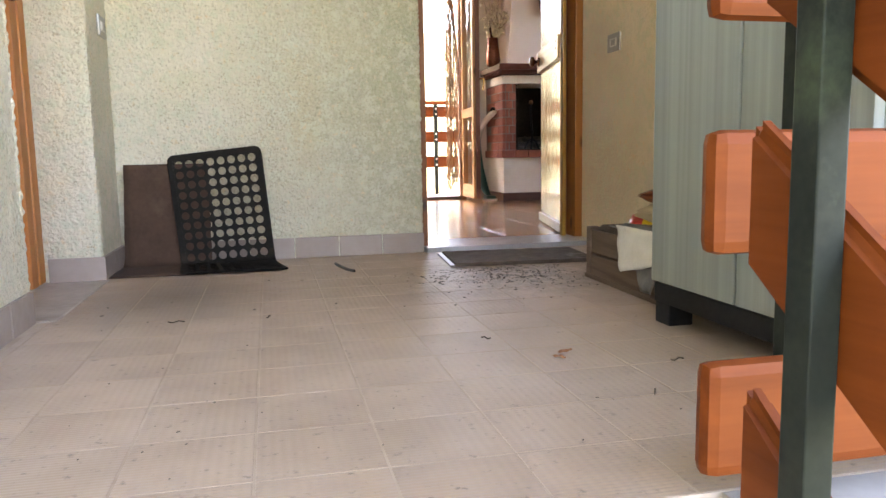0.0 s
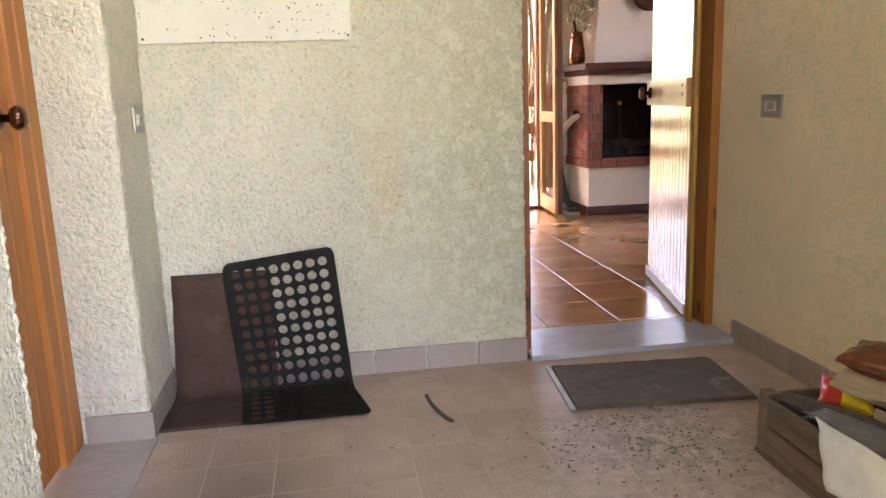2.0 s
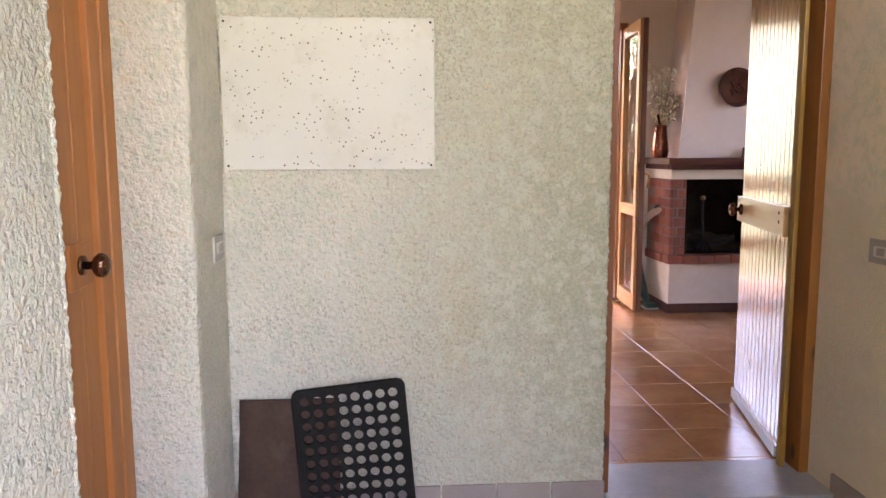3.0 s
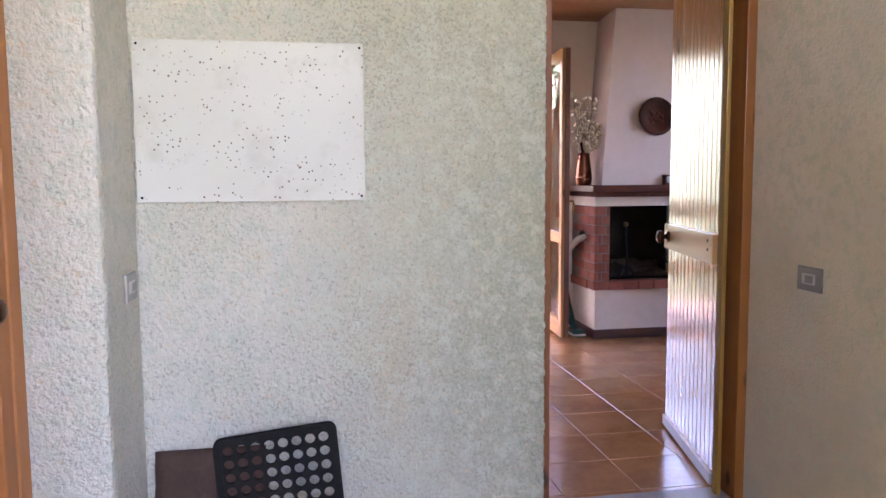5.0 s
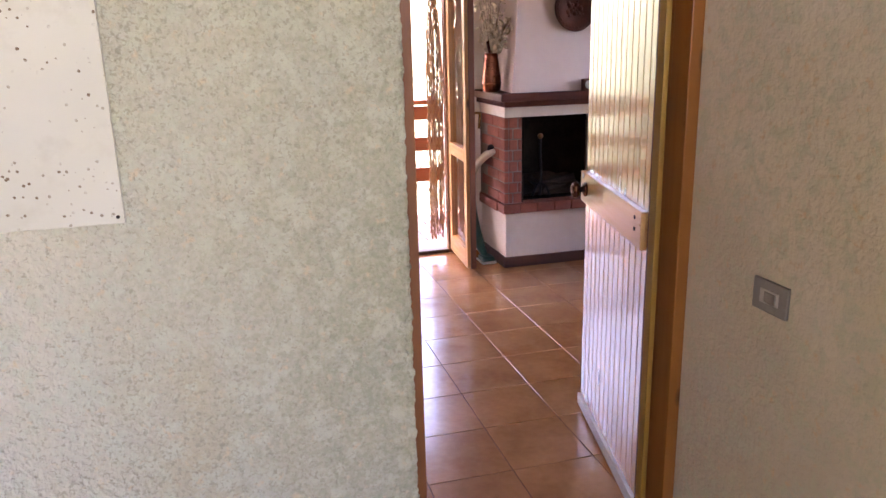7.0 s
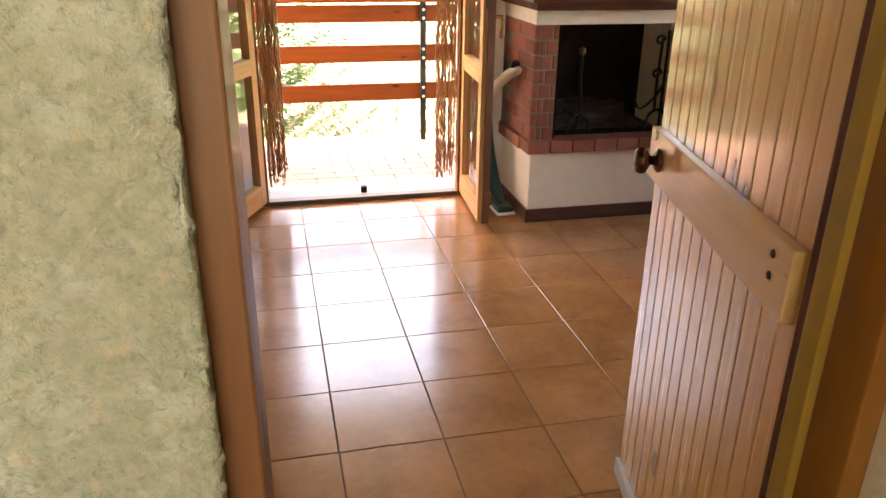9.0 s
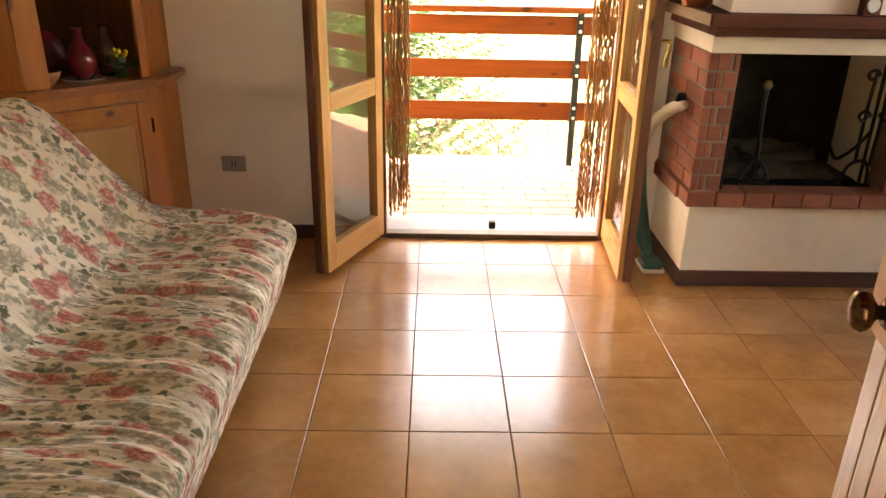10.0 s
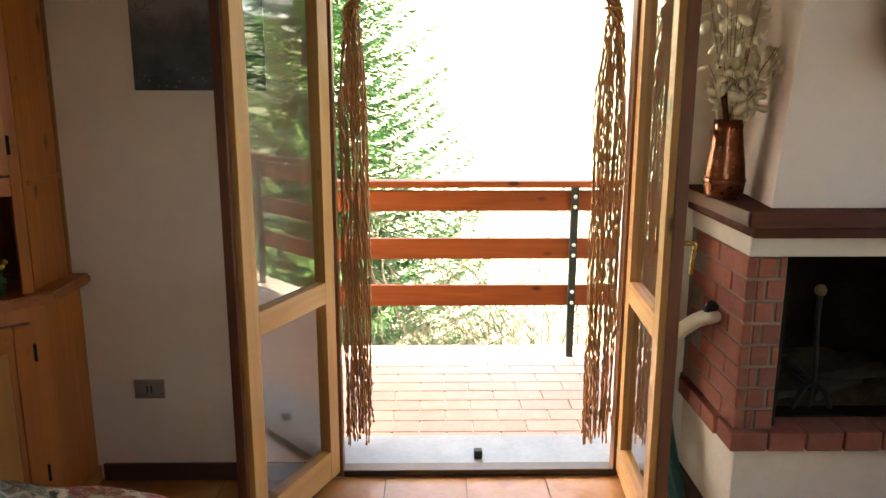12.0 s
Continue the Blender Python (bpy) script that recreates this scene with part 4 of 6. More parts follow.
def build_fireplace():
    f = thing("fireplace", "open fireplace with white base, red brick sides and dark wooden mantel", "fireplace")
    part("base", bm_box(FPX0 + 0.012, FPX1 - 0.012, FPY + 0.012, WALL_B, 0.0, LEDGE0, bevel=0.006), M["fire_white"], f, "whitewashed masonry base")
    part("plinth", bm_box(FPX0, FPX1, FPY, WALL_B, 0.0, 0.072, bevel=0.004), M["dark_wood"], f, "dark brown tiled plinth")
    # hearth core under the bricks
    part("hearth", bm_box(FPX0 - 0.002, FPX1 + 0.002, FPY - 0.002, WALL_B, LEDGE0, LEDGE1 - 0.004), M["mortar"], f)
    # cheeks: mortar cores that carry the bricks
    cw = 0.125
    left = part("cheek", bm_box(FPX0 + 0.005, FPX0 + cw - 0.004, FPY + 0.005, WALL_B, LEDGE1 - 0.004, LINT0), M["mortar"], f, "brick side of the fireplace")
    right = part("cheek", bm_box(FPX1 - cw + 0.004, FPX1 - 0.005, FPY + 0.005, WALL_B, LEDGE1 - 0.004, LINT0), M["mortar"], f, "brick side of the fireplace")
    part("firebox_back", bm_box(FPX0 + cw, FPX1 - cw, 6.97, WALL_B, LEDGE1 - 0.004, LINT0 + 0.25), M["soot"], f, "soot-black back of the firebox")
    part("firebox_side", bm_box(FPX1 - cw - 0.03, FPX1 - cw + 0.003, FPY + 0.13, 6.97, LEDGE1 - 0.004, LINT0), M["ash_wall"], f, "smoke-stained plaster cheek")
    part("firebox_side", bm_box(FPX0 + cw - 0.003, FPX0 + cw + 0.02, FPY + 0.03, 6.97, LEDGE1 - 0.004, LINT0), M["soot"], f)
    part("firebox_floor", bm_box(FPX0 + cw, FPX1 - cw, FPY + 0.10, 6.97, LEDGE1 - 0.004, LEDGE1 + 0.004), M["soot"], f)
    # low bank of ash against the back
    n = 22
    bm = bmesh.new()
    ash_rows = []
    for j in range(n + 1):
        y = 6.70 + 0.268 * j / n
        ash_rows.append([])
        for i in range(n + 1):
            x = FPX0 + cw + 0.03 + (FPX1 - FPX0 - 2 * cw - 0.07) * i / n
            e = min(i, n - i) / n
            h = 0.012 + (0.10 * (j / n) ** 1.3 * min(1, e * 5) + 0.035 * noise.noise((x * 11, y * 13, 4))) * min(1, e * 6) * min(1, j / 3)
            ash_rows[-1].append(bm.verts.new((x, y, LEDGE1 + max(0.0045, h))))
    for a, b in zip(ash_rows, ash_rows[1:]):
        for i in range(n):
            bm.faces.new((a[i], a[i + 1], b[i + 1], b[i]))
    part("ash_bed", bm, M["ash"], f, "grey-brown bank of wood ash", True)
    # thin cap that carries the lit tone of the left end
    part("mantel_end", bm_box(FPX0 - 0.060, FPX0 - 0.0555, FPY - 0.108, FPY + 0.485, LINT1 + 0.040, LINT1 + 0.082, bevel=0.001), M["mantel_side"], f, "mantel beam end, paler for the daylight on it")
    part("lintel", bm_box(FPX0, FPX1, FPY - 0.006, WALL_B, LINT0, LINT1, bevel=0.006), M["fire_white"], f, "whitewashed lintel")
    part("mantel_shelf", bm_box(FPX0 - 0.055, FPX1 + 0.055, FPY - 0.115, FPY - 0.006 + 0.5, LINT1 + 0.036, LINT1 + 0.086, bevel=0.006), M["mantel"], f, "thick dark walnut mantel shelf")
    part("mantel_moulding", bm_box(FPX0 - 0.028, FPX1 + 0.028, FPY - 0.085, FPY - 0.006 + 0.5, LINT1, LINT1 + 0.036, bevel=0.006), M["mantel"], f, "stepped dark moulding")
    # plastered hood, tapering up to the ceiling
    bm = bmesh.new()
    lo = [(2.135, 6.49), (3.015, 6.49), (2.94, WALL_B), (2.215, WALL_B)]
    hi = [(2.262, 6.57), (2.89, 6.57), (2.84, WALL_B), (2.31, WALL_B)]
    a = [bm.verts.new((x, y, LINT1 + 0.084)) for x, y in lo]
    b = [bm.verts.new((x, y, CEIL)) for x, y in hi]
    for i in range(4):
        bm.faces.new((a[i], a[(i + 1) % 4], b[(i + 1) % 4], b[i]))
    bm.faces.new(a)
    bm.faces.new(b)
    part("hood", bm, M["hood_plaster"], f, "tapering plastered chimney hood")
    return f, left, right, cw


fireplace, cheek_l, cheek_r, CW = build_fireplace()


def iron_tool(name, label, cat, pts_list, r=0.006):
    bm = bmesh.new()
    for pts in pts_list:
        tube(bm, spline(pts, 6), r, 6)
    return single(name, bm, M["iron"], label, cat, smooth=True)


FZ = LEDGE1 + 0.004
iron_tool("andiron", "black wrought-iron andiron with a ball finial in the firebox", "andiron",
          [[(2.42, 6.70, FZ + 0.006), (2.43, 6.70, FZ + 0.12), (2.42, 6.70, FZ + 0.30), (2.42, 6.70, FZ + 0.40)], [(2.36, 6.69, FZ + 0.006), (2.39, 6.69, FZ + 0.07), (2.42, 6.70, FZ + 0.09), (2.46, 6.69, FZ + 0.07), (2.49, 6.69, FZ + 0.006)], [(2.42, 6.70, FZ + 0.07), (2.42, 6.80, FZ + 0.07), (2.42, 6.92, FZ + 0.07)]], 0.009)
single("andiron_ball", lathe([(0.001, -0.02), (0.014, -0.015), (0.02, 0), (0.014, 0.015), (0.001, 0.02)], 16, Matrix.Translation((2.42, 6.70, FZ + 0.415))), M["old_brass"], "tarnished brass ball on the andiron", "finial", smooth=True)
TX0, TYF = 2.865, 6.64
scroll = [[(TX0 - 0.045 * side + side * 0.026 * math.cos(a) * (1 - a / 11), TYF, FZ + h + 0.026 * math.sin(a) * (1 - a / 11)) for a in [k * 0.7 for k in range(10)]] for side in (-1, 1) for h in (0.30, 0.47)]
iron_tool("fire_tool_stand", "black wrought-iron fire tool stand with scrolled arms in the firebox", "fire tools",
          [[(TX0, TYF, FZ + 0.005), (TX0, TYF, FZ + 0.25), (TX0, TYF, FZ + 0.52)],
           [(TX0 - 0.030, TYF + 0.012, FZ + 0.10), (TX0 - 0.032, TYF + 0.012, FZ + 0.30), (TX0 - 0.025, TYF + 0.012, FZ + 0.48)],
           [(TX0 + 0.020, TYF - 0.012, FZ + 0.09), (TX0 + 0.024, TYF - 0.012, FZ + 0.30), (TX0 + 0.020, TYF - 0.012, FZ + 0.50)],
           [(TX0 - 0.16, TYF, FZ + 0.17), (TX0 - 0.12, TYF, FZ + 0.12), (TX0 - 0.05, TYF, FZ + 0.17), (TX0, TYF, FZ + 0.24)],
           [(TX0 - 0.09, TYF, FZ + 0.004), (TX0 - 0.06, TYF, FZ + 0.09), (TX0, TYF, FZ + 0.11), (TX0 + 0.025, TYF, FZ + 0.07), (TX0 + 0.03, TYF, FZ + 0.004)]] + scroll, 0.0075)


def log(name, a, b, r, label):
    rnd = random.Random(int(a[0] * 977))
    n = 7
    A, B = Vector(a), Vector(b)
    pts = [A.lerp(B, k / (n - 1)) + Vector((rnd.uniform(-1, 1), rnd.uniform(-1, 1), rnd.uniform(-0.4, 0.4))) * r * 0.25 for k in range(n)]
    return single(name, tube(bmesh.new(), pts, [r * rnd.uniform(0.85, 1.1) for _ in pts], 9), M["charred"], label, "firewood", "burnt logs")


M["charred"] = surface("charred_wood", (0.024, 0.018, 0.013), (0.055, 0.040, 0.028), 14, 0.95, bump=0.8, bump_scale=40, dist=0.006)
log("charred_log", (2.30, 6.76, FZ + 0.035), (2.66, 6.84, FZ + 0.045), 0.035, "half-burnt log with grey ash in the firebox")
log("charred_log", (2.34, 6.86, FZ + 0.03), (2.72, 6.80, FZ + 0.10), 0.028, "half-burnt log with grey ash in the firebox")
log("charred_log", (2.48, 6.74, FZ + 0.03), (2.42, 6.90, FZ + 0.10), 0.024, "half-burnt log with grey ash in the firebox")


# copper jug with dry seed pods on the mantel
MT = LINT1 + 0.086


def build_jug():
    at = Matrix.Translation((2.075, 6.71, MT)) @ Matrix.Scale(0.86, 4)
    j = thing("copper_jug", "tall copper jug with a handle on the mantel", "jug", m=at)
    part("body", lathe([(0.001, 0), (0.060, 0), (0.069, 0.015), (0.074, 0.055), (0.070, 0.11), (0.059, 0.19), (0.051, 0.25), (0.053, 0.285), (0.050, 0.285), (0.047, 0.25), (0.046, 0.22), (0.001, 0.20)], 28), M["copper"], j, smooth=True)
    part("band", lathe([(0.0745, 0.055), (0.0765, 0.06), (0.0765, 0.07), (0.0735, 0.075)], 28), M["copper"], j, smooth=True)
    part("handle", tube(bmesh.new(), spline([(0.03, 0.045, 0.26), (0.045, 0.08, 0.265), (0.05, 0.095, 0.2), (0.045, 0.085, 0.13), (0.035, 0.06, 0.09)], 6), 0.007, 8), M["copper"], j, smooth=True)
    b = thing("dried_bouquet", "pale dried honesty seed pods standing in the copper jug", "dried flowers", m=at)
    rnd = random.Random(4)
    stems = bmesh.new()
    pod = bmesh.new()
    rim = [pod.verts.new((0.022 * math.cos(k * math.pi / 5), 0.015 * math.sin(k * math.pi / 5), 0.0)) for k in range(10)]
    for z in (0.0022, -0.0016):
        mid = pod.verts.new((0.002, 0, z))
        for k in range(10):
            pod.faces.new((rim[k], rim[(k + 1) % 10], mid))
    pod_mesh = mesh_of("seed_pod", pod, M["seed"], True)
    spots = []
    for i in range(26):
        a, r = rnd.uniform(0, 6.28), rnd.uniform(0.03, 0.19)
        top = Vector((r * math.cos(a) + 0.055, r * math.sin(a) * 0.8, rnd.uniform(0.38, 0.76)))
        pts = spline([(0.01 * math.cos(a), 0.01 * math.sin(a), 0.2), (0.25 * top.x, 0.25 * top.y, 0.33), tuple(top)], 5)
        tube(stems, pts, 0.0016, 4)
        for k in range(9):
            q = pts[rnd.randint(len(pts) // 2, len(pts) - 1)] + Vector((rnd.gauss(0, 0.026), rnd.gauss(0, 0.026), rnd.gauss(0, 0.03)))
            rot = Euler((rnd.uniform(0, 6), rnd.uniform(0, 6), rnd.uniform(0, 6))).to_matrix().to_4x4()
            spots.append(Matrix.Translation(q) @ rot @ Matrix.Scale(rnd.uniform(0.7, 1.45), 4))
    tagged(part("stem", stems, M["stem"], b), kind="stuff")
    for q in spots:
        piece("seed_pod", pod_mesh, b, at @ q)
    part("bulrush", tube(bmesh.new(), spline([(-0.01, -0.02, 0.22), (-0.03, -0.03, 0.33), (-0.065, -0.04, 0.47)], 6), [0.004] * 3 + [0.011] * 8 + [0.009, 0.004], 8), M["mantel"], b, "dark brown bulrush head", True)


build_jug()


def build_plate():
    m = Matrix.Translation((2.56, 6.502, 1.675)) @ pose(0, 0, 0, 90 - 3.7)
    p = thing("wall_plate", "round embossed dark copper plate hung on the chimney hood", "wall plate", m=m)
    part("rim", lathe([(0.001, 0.0), (0.135, 0.0), (0.142, 0.012), (0.136, 0.020), (0.118, 0.012), (0.10, 0.016), (0.092, 0.008), (0.001, 0.008)], 48), M["copper_dark"], p, smooth=True)
    rnd = random.Random(8)
    bm = bmesh.new()
    for k in range(30):
        a = 2 * math.pi * k / 30
        bmesh.ops.create_icosphere(bm, subdivisions=1, radius=0.008, matrix=Matrix.Translation((0.118 * math.cos(a), 0.118 * math.sin(a), 0.012)))
    for k in range(22):
        bmesh.ops.create_icosphere(bm, subdivisions=1, radius=rnd.uniform(0.008, 0.02), matrix=Matrix.Translation((rnd.uniform(-0.055, 0.055), rnd.uniform(-0.05, 0.05), 0.006)) @ Matrix.Diagonal((1, 1, 0.4, 1)))
    tagged(part("relief", bm, M["copper_dark"], p, "raised relief scene", True), kind="stuff")


build_plate()


def build_clock():
    m = Matrix.Translation((2.64, 6.46, MT)) @ pose(0, 0, 0, 0, 0, 4)
    c = thing("mantel_clock", "small dark square clock on the mantel", "clock", m=m)
    part("case", bm_box(-0.035, 0.035, -0.02, 0.02, 0.0, 0.075, bevel=0.006), M["mantel"], c)
    part("dial", lathe([(0.001, 0), (0.026, 0), (0.024, 0.003), (0.001, 0.003)], 24, Matrix.Translation((0, -0.02, 0.038)) @ pose(0, 0, 0, 90)), M["clock_face"], c, "grey dial")


build_clock()


def build_vacuum():
    v = thing("upright_vacuum", "green upright vacuum cleaner with a cream handle leaning on the fireplace", "vacuum cleaner")
    part("nozzle", bm_box(1.995, 2.085, 6.68, 6.80, 0.004, 0.045, bevel=0.015), M["green_plastic"], v, "green floor nozzle")
    part("nozzle_trim", bm_box(1.988, 2.092, 6.665, 6.812, 0.001, 0.016, bevel=0.006), M["white_plastic"], v, "white nozzle edge")
    body = spline([(2.035, 6.75, 0.04), (2.015, 6.82, 0.12), (1.99, 6.90, 0.30), (1.985, 6.93, 0.48), (2.0, 6.92, 0.60)], 6)
    n = len(body)
    part("body", tube(bmesh.new(), body, [0.020 + 0.022 * math.sin(math.pi * min(1, k / n * 1.1)) for k in range(n)], 12), M["green_plastic"], v, "dark green body", True)
    hd = spline([(1.990, 6.92, 0.545), (1.998, 6.90, 0.60), (2.012, 6.86, 0.66), (2.050, 6.77, 0.74), (2.076, 6.68, 0.778)], 6)
    part("handle", tube(bmesh.new(), hd, [0.026] * (len(hd) - 3) + [0.024, 0.022, 0.018], 12), M["cream_plastic"], v, "cream bent handle", True)
    part("grip", lathe([(0.001, -0.02), (0.02, -0.018), (0.022, 0.0), (0.02, 0.018), (0.001, 0.02)], 14, Matrix.Translation((2.068, 6.715, 0.796)) @ pose(0, 0, 0, 50)), M["black_plastic"], v, smooth=True)


build_vacuum()


# ---- sofa bed under a printed cover ----
def build_sofa():
    s = thing("sofa", "low sofa bed under a wrinkled rose-printed cream cover", "sofa")
    prof = spline([(-0.73, 0.10), (-0.72, 0.45), (-0.60, 0.80), (-0.47, 0.872), (-0.37, 0.862), (-0.24, 0.735), (-0.10, 0.555), (0.01, 0.462), (0.16, 0.452), (0.34, 0.452), (0.44, 0.435), (0.498, 0.40), (0.508, 0.35), (0.475, 0.25), (0.44, 0.13)], 6)
    Y0, Y1 = 4.46, 6.20
    ny = 220
    rnd = random.Random(3)
    bm = bmesh.new()
    rows = []
    cloth = {}
    mid = Vector((-0.1, 0.32))
    for j in range(ny + 1):
        t = j / ny
        y = Y0 + (Y1 - Y0) * t
        e = min(t, 1 - t) * (Y1 - Y0)
        k = 1.0
        if e < 0.07:
            k = 1 - 0.16 * (1 - math.sqrt(max(0, 1 - (1 - e / 0.07) ** 2)))
        row = []
        run = 0.0
        for i, q in enumerate(prof):
            w = Vector((q.x, q.y))
            run += (q - prof[i - 1]).length if i else 0.0
            c = mid + (w - mid) * k
            seat = max(0, min(1, (w.x + 0.05) / 0.12))
            amp = 0.0045 + 0.029 * seat
            f = noise.noise((w.x * 1.6 + 0.3 * math.sin(y * 3), y * 17 + 1.5 * noise.noise((w.x * 3, y * 2, 5)), 0)) + 0.55 * noise.noise((w.x * 3.0, y * 41, 9)) - 0.9 * max(0, 0.25 - abs(noise.noise((w.x * 1.1, y * 9 + 0.8 * w.x, 21)))) * seat
            sag = -0.012 * math.sin(math.pi * t) * seat
            out = Vector((0.5 if w.x > 0.4 else 0.0, 1.0)) if w.x > -0.05 else Vector((0.8, 0.7))
            d = out * (amp * f)
            row.append(bm.verts.new((c.x + d.x, y + 0.004 * noise.noise((w.x * 9, y * 6, 3)), max(0.012, c.y + d.y + sag))))
            cloth[row[-1]] = (run, y)
        rows.append(row)
    for a, b in zip(rows, rows[1:]):
        for i in range(len(a) - 1):
            bm.faces.new((a[i], a[i + 1], b[i + 1], b[i]))
    for row in (rows[0], rows[-1]):
        cv = bm.verts.new(sum((v.co for v in row), Vector()) / len(row) + Vector((0, 0, 0)))
        for i in range(len(row) - 1):
            bm.faces.new((row[i], row[i + 1], cv))
        bm.faces.new((row[-1], row[0], cv))
    uv = bm.loops.layers.uv.new("cloth")
    for fc in bm.faces:
        for lp in fc.loops:
            u, v = cloth.get(lp.vert, (0.3, lp.vert.co.z))
            lp[uv].uv = (u, v * 2.8) if fc.calc_center_median().x > 0.0 else (u, v)
    part("cover", bm, M["floral"], s, "wrinkled rose-print cotton cover", True)
    part("frame", bm_box(-0.68, 0.40, Y0 + 0.06, Y1 - 0.06, 0.06, 0.16, bevel=0.01), M["mantel"], s)
    for x in (-0.62, 0.34):
        for y in (Y0 + 0.12, Y1 - 0.12):
            part("leg", lathe([(0.018, 0), (0.022, 0.02), (0.026, 0.065), (0.001, 0.066)], 12, Matrix.Translation((x, y, 0))), M["mantel"], s)
    # rolled, hanging end of the cover towards the doorway
    roll = bmesh.new()
    q = spline([(0.50, Y0 + 0.03, 0.42), (0.515, Y0 - 0.005, 0.36), (0.49, Y0 - 0.012, 0.26), (0.455, Y0 - 0.004, 0.14)], 6)
    tube(roll, q, [0.03, 0.034, 0.036, 0.036, 0.034, 0.034, 0.036, 0.036, 0.034, 0.032, 0.03, 0.03, 0.028, 0.026, 0.024, 0.022, 0.02, 0.018, 0.014][:len(q)], 10)
    uv = roll.loops.layers.uv.new("cloth")
    for fc in roll.faces:
        for lp in fc.loops:
            lp[uv].uv = (lp.vert.co.z * 1.2, lp.vert.co.x + lp.vert.co.y)
    part("cover_fold", roll, M["floral"], s, "gathered fold of the cover", True)


build_sofa()


# ---- corner cupboard ----
def build_cupboard():
    R = (-0.165, 6.80)      # right front corner
    L = (-0.535, 6.43)      # left front corner
    m = Matrix.Translation((R[0], R[1], 0)) @ pose(0, 0, 0, 0, 0, 225)   # local +x runs to the left front corner, -y... out of the front is +y
    W = math.hypot(R[0] - L[0], R[1] - L[1])
    c = thing("corner_cupboard", "honey pine corner cupboard with glazed upper doors and an open niche", "cupboard")

    def five(g, z0, z1):
        return prism([(R[0] + g, WALL_B), (R[0] + g, R[1] - g * 0.41), (L[0] + g * 0.41, L[1] - g), (ROOM_L, L[1] - g), (ROOM_L, WALL_B)], z0, z1)

    def local(name, x0, x1, y0, y1, z0, z1, mat, parent, label="", bevel=0.003):
        bm = bm_box(x0, x1, y0, y1, z0, z1, bevel=bevel)
        bmesh.ops.transform(bm, matrix=m, verts=bm.verts)
        return part(name, bm, mat, parent, label)
    part("base_cabinet", five(0.0, 0.0, 0.80), M["cupboard"], c)
    part("plinth", five(0.012, 0.0, 0.06), M["cupboard_h"], c)
    ledge = five(0.045, 0.80, 0.838)
    bmesh.ops.bevel(ledge, geom=ledge.edges[:], offset=0.008, segments=2, affect="EDGES")
    part("ledge", ledge, M["cupboard_top"], c, "moulded reddish pine ledge")
    # lower door with a raised panel
    door = local("lower_door", 0.06, W - 0.06, 0.001, 0.020, 0.09, 0.745, M["cupboard"], c, "framed pine door")
    local("stile", 0.06, 0.115, 0.020, 0.030, 0.09, 0.745, M["cupboard"], door)
    local("stile", W - 0.115, W - 0.06, 0.020, 0.030, 0.09, 0.745, M["cupboard"], door)
    local("rail", 0.115, W - 0.115, 0.020, 0.030, 0.09, 0.155, M["cupboard_h"], door)
    local("rail", 0.115, W - 0.115, 0.020, 0.030, 0.675, 0.745, M["cupboard_h"], door)
    local("panel", 0.135, W - 0.135, 0.020, 0.029, 0.175, 0.655, M["cupboard_pale"], door, "paler raised panel", 0.008)
    for z in (0.20, 0.64):
        local("hinge", 0.050, 0.060, 0.018, 0.032, z - 0.03, z + 0.03, M["iron"], door, "black iron hinge", 0.002)
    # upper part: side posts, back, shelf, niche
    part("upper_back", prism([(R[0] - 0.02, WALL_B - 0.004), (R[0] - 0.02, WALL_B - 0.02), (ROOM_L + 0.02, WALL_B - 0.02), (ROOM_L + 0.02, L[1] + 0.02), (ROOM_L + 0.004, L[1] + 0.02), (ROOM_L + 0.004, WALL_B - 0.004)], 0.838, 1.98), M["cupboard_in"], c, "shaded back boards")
    part("side", bm_box(R[0] - 0.048, R[0] - 0.028, R[1] + 0.004, WALL_B - 0.002, 0.838, 1.98, bevel=0.002), M["cupboard"], c)
    part("side", bm_box(ROOM_L + 0.002, L[0] - 0.006, L[1], L[1] + 0.02, 0.838, 1.98, bevel=0.002), M["cupboard"], c)
    local("front_post", 0.028, 0.062, -0.022, 0.0, 0.838, 1.98, M["cupboard"], c)
    local("front_post", W - 0.095, W, -0.022, 0.0, 0.838, 1.98, M["cupboard"], c)
    local("niche_rail", 0.062, W - 0.062, -0.022, 0.0, 1.165, 1.225, M["cupboard_h"], c)
    local("top_rail", 0.062, W - 0.062, -0.022, 0.0, 1.86, 1.98, M["cupboard_h"], c)
    for z in (1.19, 1.53):
        part("shelf", prism([(R[0] - 0.022, WALL_B - 0.022), (R[0] - 0.022, R[1] + 0.03), (L[0] - 0.03, L[1] + 0.022), (ROOM_L + 0.022, L[1] + 0.022), (ROOM_L + 0.022, WALL_B - 0.022)], z, z + 0.018), M["cupboard_h"], c)
    cor = five(0.05, 1.87, 1.915)
    bmesh.ops.bevel(cor, geom=cor.edges[:], offset=0.012, segments=2, affect="EDGES")
    part("cornice", cor, M["cupboard_h"], c, "moulded pine cornice")
    part("crown", five(0.0, 1.915, 2.0), M["cupboard"], c)
    # glazed door
    d = local("glazed_door", 0.066, 0.116, 0.0, 0.020, 1.235, 1.85, M["cupboard"], c, "glazed pine door with four panes")
    local("stile", W - 0.116, W - 0.066, 0.0, 0.020, 1.235, 1.85, M["cupboard"], d)
    local("rail", 0.116, W - 0.116, 0.0, 0.020, 1.235, 1.285, M["cupboard_h"], d)
    local("rail", 0.116, W - 0.116, 0.0, 0.020, 1.80, 1.85, M["cupboard_h"], d)
